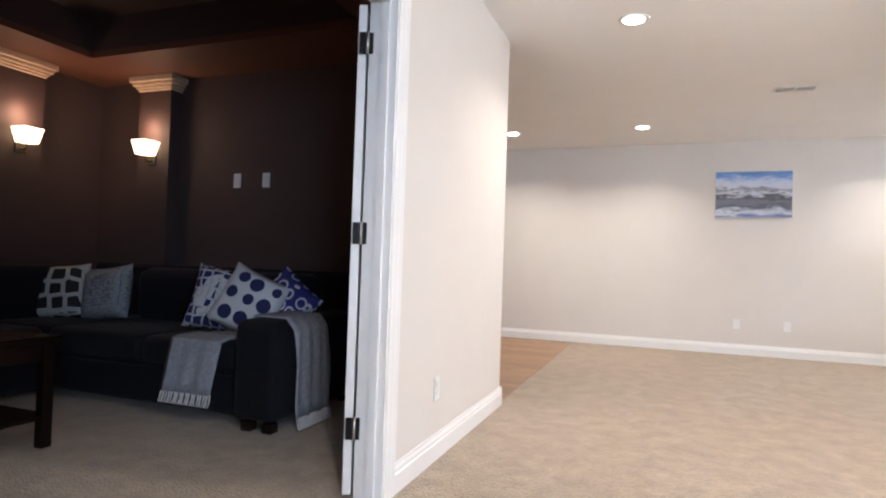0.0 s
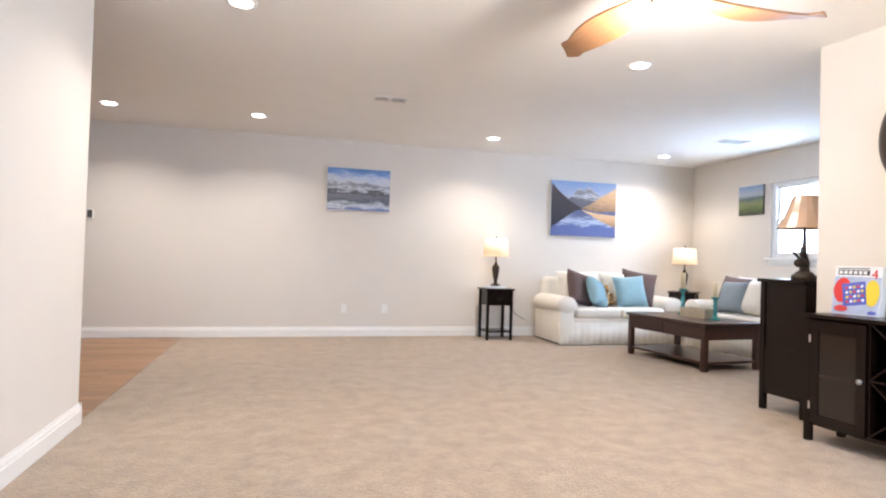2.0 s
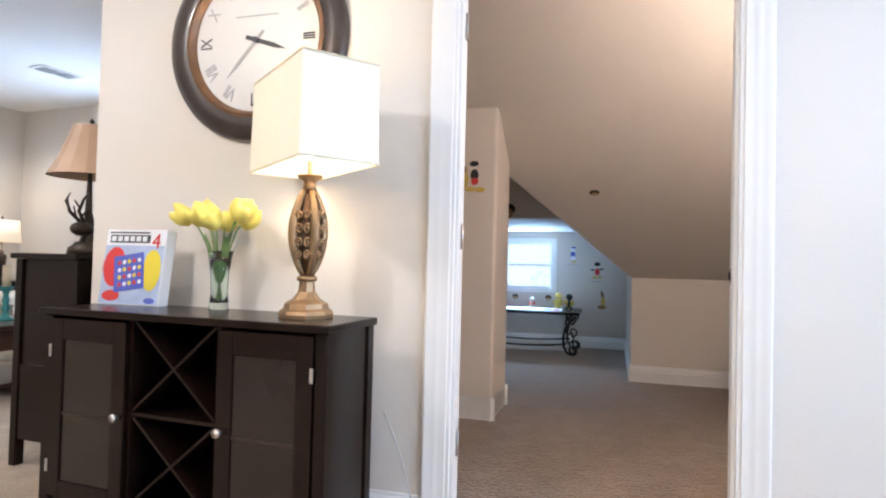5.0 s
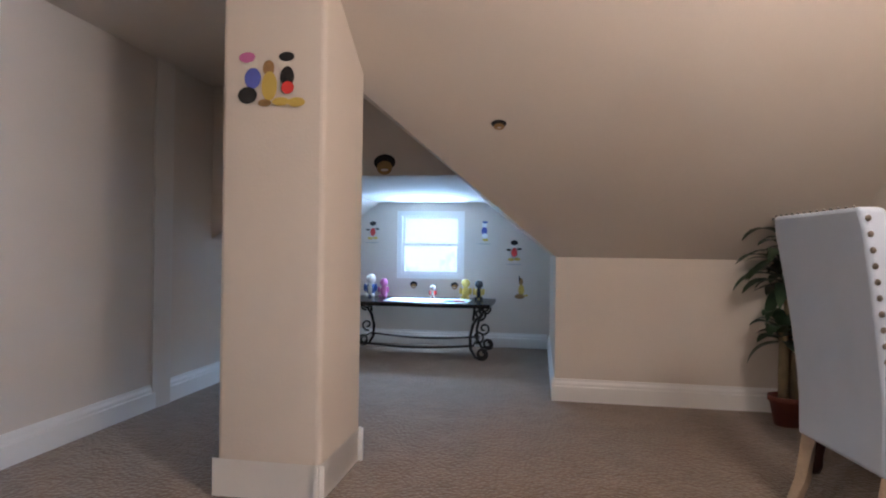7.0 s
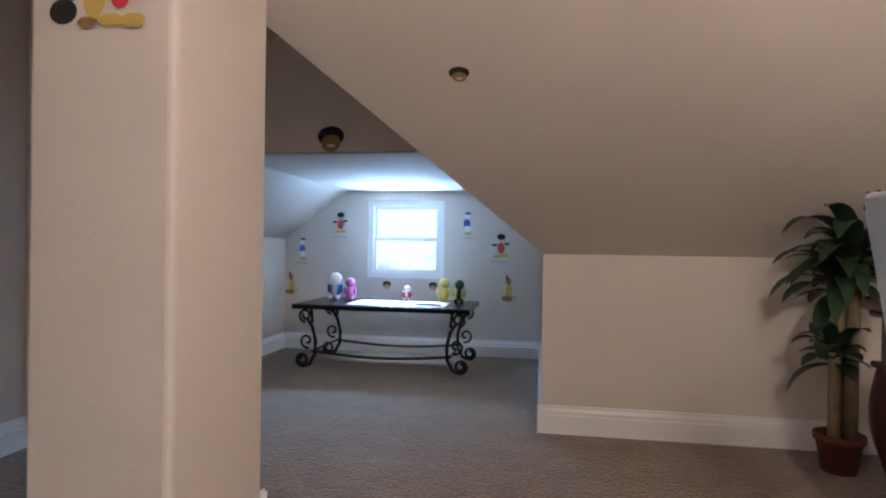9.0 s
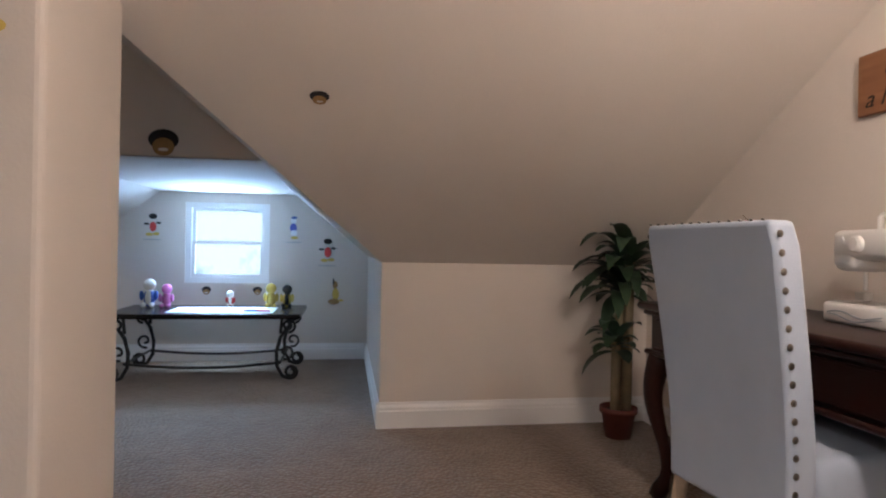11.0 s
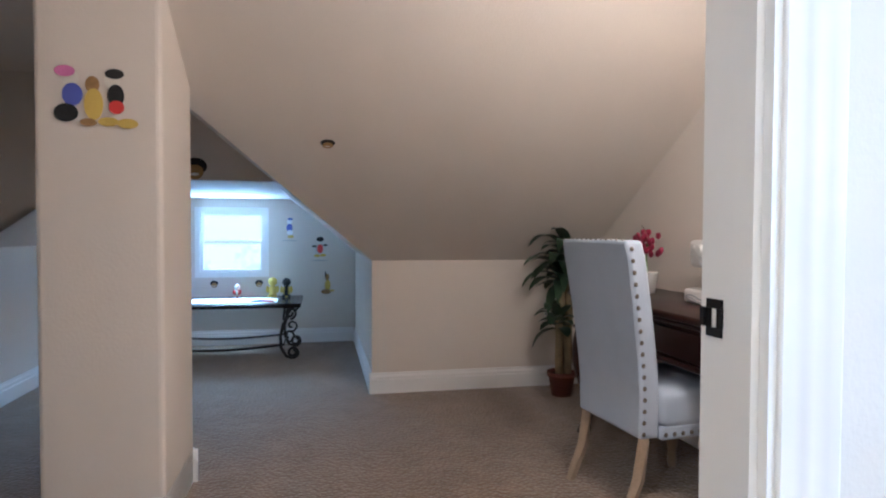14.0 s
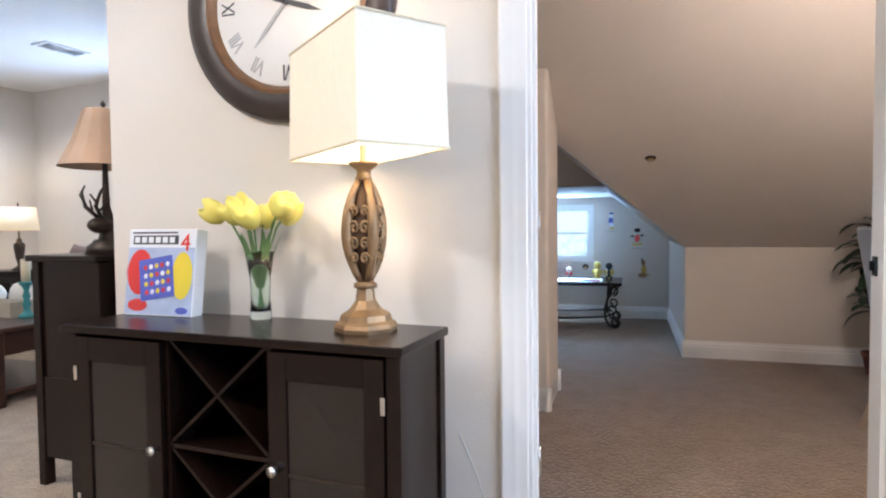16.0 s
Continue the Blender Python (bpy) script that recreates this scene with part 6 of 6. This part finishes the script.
DOT = [(0, 0.06, 0.42, 0.30, M_KPLUSH), (0, -0.14, 0.30, 0.26, M_BEAR), (0, -0.22, 0.14, 0.05, M_WPLUSH)]
decal(onwall(HEAD_P - 0.001, -1.26, 1.44), 0.17, DOT)
decal(A @ Matrix.Translation((2.246, -2.03, zmain(2.246) - 0.002)) @ Matrix.Rotation(radians(-90), 4, "Z") @ pose(0, 0, 0, math.degrees(math.atan2(1, SL))), 0.085, DOT)
for q in (-1.02, -1.42):
    decal(onwall(WIN_P, q, 0.575), 0.09, DOT)

# ---- media room things ----
def sectional():
    s = thing("sectional_sofa", "large black L-shaped sectional sofa", "sofa", pose(0, 0, 0))
    part("base", B(TW + 0.16, -1.37, 3.08, 4.02, 0.06, 0.30, bev=0.02), M_BLACK, s)
    part("chaise_base", B(TW + 0.16, -2.92, 1.3, 3.079, 0.06, 0.30, bev=0.02), M_BLACK, s)
    for x0, x1 in ((-2.90, -2.10), (-2.095, -1.37)):
        part("seat_cushion", B(x0, x1, 3.05, 3.80, 0.301, 0.47, bev=0.05, seg=3), M_BLACK, s, smooth=60)
        part("back_cushion", B(x0, x1, 3.72, 4.0, 0.44, 0.86, bev=0.09, seg=4, m=None), M_BLACK, s, smooth=60)
    part("corner_cushion", B(TW + 0.18, -2.905, 3.05, 4.0, 0.301, 0.47, bev=0.05, seg=3), M_BLACK, s, smooth=60)
    part("chaise_cushion", B(TW + 0.4, -2.90, 1.32, 3.045, 0.301, 0.47, bev=0.05, seg=3), M_BLACK, s, smooth=60)
    part("side_back", B(TW + 0.17, TW + 0.42, 1.32, 3.7, 0.44, 0.86, bev=0.08, seg=4), M_BLACK, s, smooth=60)
    part("back_frame", B(TW + 0.16, -1.20, 4.021, 4.15, 0.06, 0.88, bev=0.03), M_BLACK, s)
    bm = B(-1.36, -1.06, 3.0, 4.02, 0.06, 0.62, bev=0.06, seg=4)
    part("arm", bm, M_BLACK, s, smooth=60)
    for x, y in ((-1.30, 3.02), (-1.16, 3.02), (-1.20, 3.9), (-3.4, 1.4)):
        part("foot", B(x, x + 0.07, y, y + 0.07, 0, 0.06, bev=0.008), M_ESP, s)


sectional()
K1 = spots("navy_lattice_cloth", (0.02, 0.025, 0.12), (0.62, 0.62, 0.64), 16, 0.0, 0.10, "EDGE")
K2 = spots("white_oval_cloth", (0.62, 0.62, 0.64), (0.02, 0.025, 0.10), 8.5, 0.0, 0.40)
K3 = spots("navy_ring_cloth", (0.03, 0.035, 0.20), (0.60, 0.60, 0.66), 11, 0.30, 0.44)
K4 = spots("black_maze_cloth", (0.02, 0.02, 0.022), (0.55, 0.54, 0.52), 9, 0.0, 0.13, "EDGE")
K5 = spots("grey_weave_cloth", (0.16, 0.17, 0.19), (0.34, 0.34, 0.36), 40, 0.25, 0.6)
pillow(pose(-1.86, 3.50, 0.68, -18, 8, 20), 0.44, K1, "navy and white lattice pillow on the black sofa")
pillow(pose(-1.60, 3.44, 0.67, -18, 24, 14), 0.42, K2, "white pillow with navy ovals on the black sofa")
pillow(pose(-1.43, 3.60, 0.65, -14, 34, -8), 0.40, K3, "navy pillow with pale rings on the black sofa")
pillow(pose(-3.05, 3.62, 0.66, -14, -8, 6), 0.42, K5, "grey woven pillow on the black sofa")
pillow(pose(-3.40, 3.50, 0.66, -14, -4, 30), 0.42, K4, "black and white maze-patterned pillow on the sofa")


def throw():
    t = thing("throw_blanket", "grey woven throw with fringe over the sofa arm", "blanket", pose(-0.085, 0, 0))
    def sheet(name, rows):
        bm = bmesh.new()
        vs = [[bm.verts.new(c) for c in r] for r in rows]
        for a, b in zip(vs, vs[1:]):
            for i in range(len(a) - 1):
                bm.faces.new((a[i], a[i + 1], b[i + 1], b[i]))
        bmesh.ops.recalc_face_normals(bm, faces=bm.faces)
        ob = part(name, bm, M_THROW, t, smooth=60)
        so = ob.modifiers.new("thick", "SOLIDIFY")
        so.thickness, so.offset = 0.012, 1
        return rows
    over = []
    for j in range(13):
        v = j / 12
        over.append([])
        for i in range(15):
            u = i / 14
            y = 3.02 + 0.34 * v + 0.012 * math.sin(i * 1.3 + j)
            if u < 0.30:
                w = u / 0.30
                x, z = -1.30 - 0.34 * (1 - w) , 0.495 + 0.01 * math.sin(j * 1.7)
            elif u < 0.40:
                x, z = -1.285, 0.495 + (u - 0.30) / 0.10 * 0.13
            elif u < 0.60:
                x, z = -1.285 + (u - 0.40) / 0.20 * 0.325, 0.637
            else:
                w = (u - 0.60) / 0.40
                x, z = -0.955 + 0.035 * w + 0.010 * math.sin(j * 1.6 + 2 * w), 0.63 - 0.56 * w
            over[-1].append((x, y + 0.12, z))
    sheet("cloth", over)
    fall = []
    for j in range(11):
        v = j / 10
        row = []
        for i in range(11):
            u = i / 10
            x = -1.36 - 0.36 * v
            if u < 0.5:
                y, z = 3.24 - 0.22 * u * 2, 0.485
            else:
                w = (u - 0.5) * 2
                y, z = 3.02 - 0.02 * w + 0.008 * math.sin(j * 1.9), 0.475 - 0.30 * w
            row.append((x - 0.10 * max(0, u - 0.5), y, z))
        fall.append(row)
    sheet("front_fall", fall)
    for k in range(26):
        v = k / 25
        x = -1.41 - 0.36 * v
        part("tassel", tube(bmesh.new(), [(x, 3.0, 0.18), (x - 0.008 * math.sin(k * 2), 2.995, 0.15), (x - 0.012, 2.992, 0.105)], [0.005, 0.006, 0.004], 5), M_FRINGE, t, "pale knotted fringe")
        y = 3.14 + 0.34 * v
        part("tassel", tube(bmesh.new(), [(-0.918, y, 0.075), (-0.915, y + 0.004 * math.sin(k), 0.04), (-0.905, y, 0.008)], [0.005, 0.006, 0.004], 5), M_FRINGE, t, "pale knotted fringe")


throw()
MT = pose(-3.05, 1.72, 0)
mt = thing("media_table", "dark wooden coffee table with a lower shelf", "table", MT)
part("tabletop", B(0, 1.14, 0, 0.70, 0.52, 0.55, bev=0.006), M_ESP, mt)
for x in (0.02, 1.065):
    for y in (0.02, 0.625):
        part("leg", B(x, x + 0.055, y, y + 0.055, 0, 0.519, bev=0.004), M_ESP, mt)
part("apron", B(0.03, 1.11, 0.03, 0.67, 0.43, 0.519), M_ESP, mt)
part("shelf", B(0.03, 1.11, 0.03, 0.67, 0.14, 0.165, bev=0.003), M_ESP, mt)
rc = thing("remote_control", "pale remote control on the dark table", "remote", MT @ pose(0.62, 0.50, 0.55, 0, 0, 30))
part("shell", B(-0.08, 0.08, -0.022, 0.022, 0, 0.018, bev=0.006, seg=2), M_PLASTIC, rc)
for i in range(5):
    part("button", B(-0.06 + i * 0.026, -0.046 + i * 0.026, -0.008, 0.008, 0.0182, 0.021), M_INK, rc)

# ---- oak boards of the hall ----
bw, bl_ = 0.125, 1.25
board = B(0.0015, bl_ - 0.0015, 0.0015, bw - 0.0015, -0.011, 0.0, bev=0.0012)
hall = bpy.data.objects["floor_hall"]
first = part("floor_board", board, M_OAK, hall, m=pose(-3.2, 4.31, 0))
random.seed(3)
for r in range(30):
    y0 = 4.311 + r * bw
    if y0 + bw > FAR:
        break
    x0 = -3.2 - random.choice((0.0, 0.32, 0.64, 0.95))
    while x0 < -0.168:
        a, b = max(x0, -3.199), min(x0 + bl_, -0.168)
        if b - a > 0.02 and not (r == 0 and x0 == -3.2):
            o = new("floor_board", first.data)
            o.parent = hall
            o.matrix_basis = pose(a, y0, 0) @ Matrix.Diagonal(((b - a) / bl_, 1, 1, 1))
        x0 += bl_
first.matrix_basis = pose(-3.199, 4.311 + 29 * bw, 0)
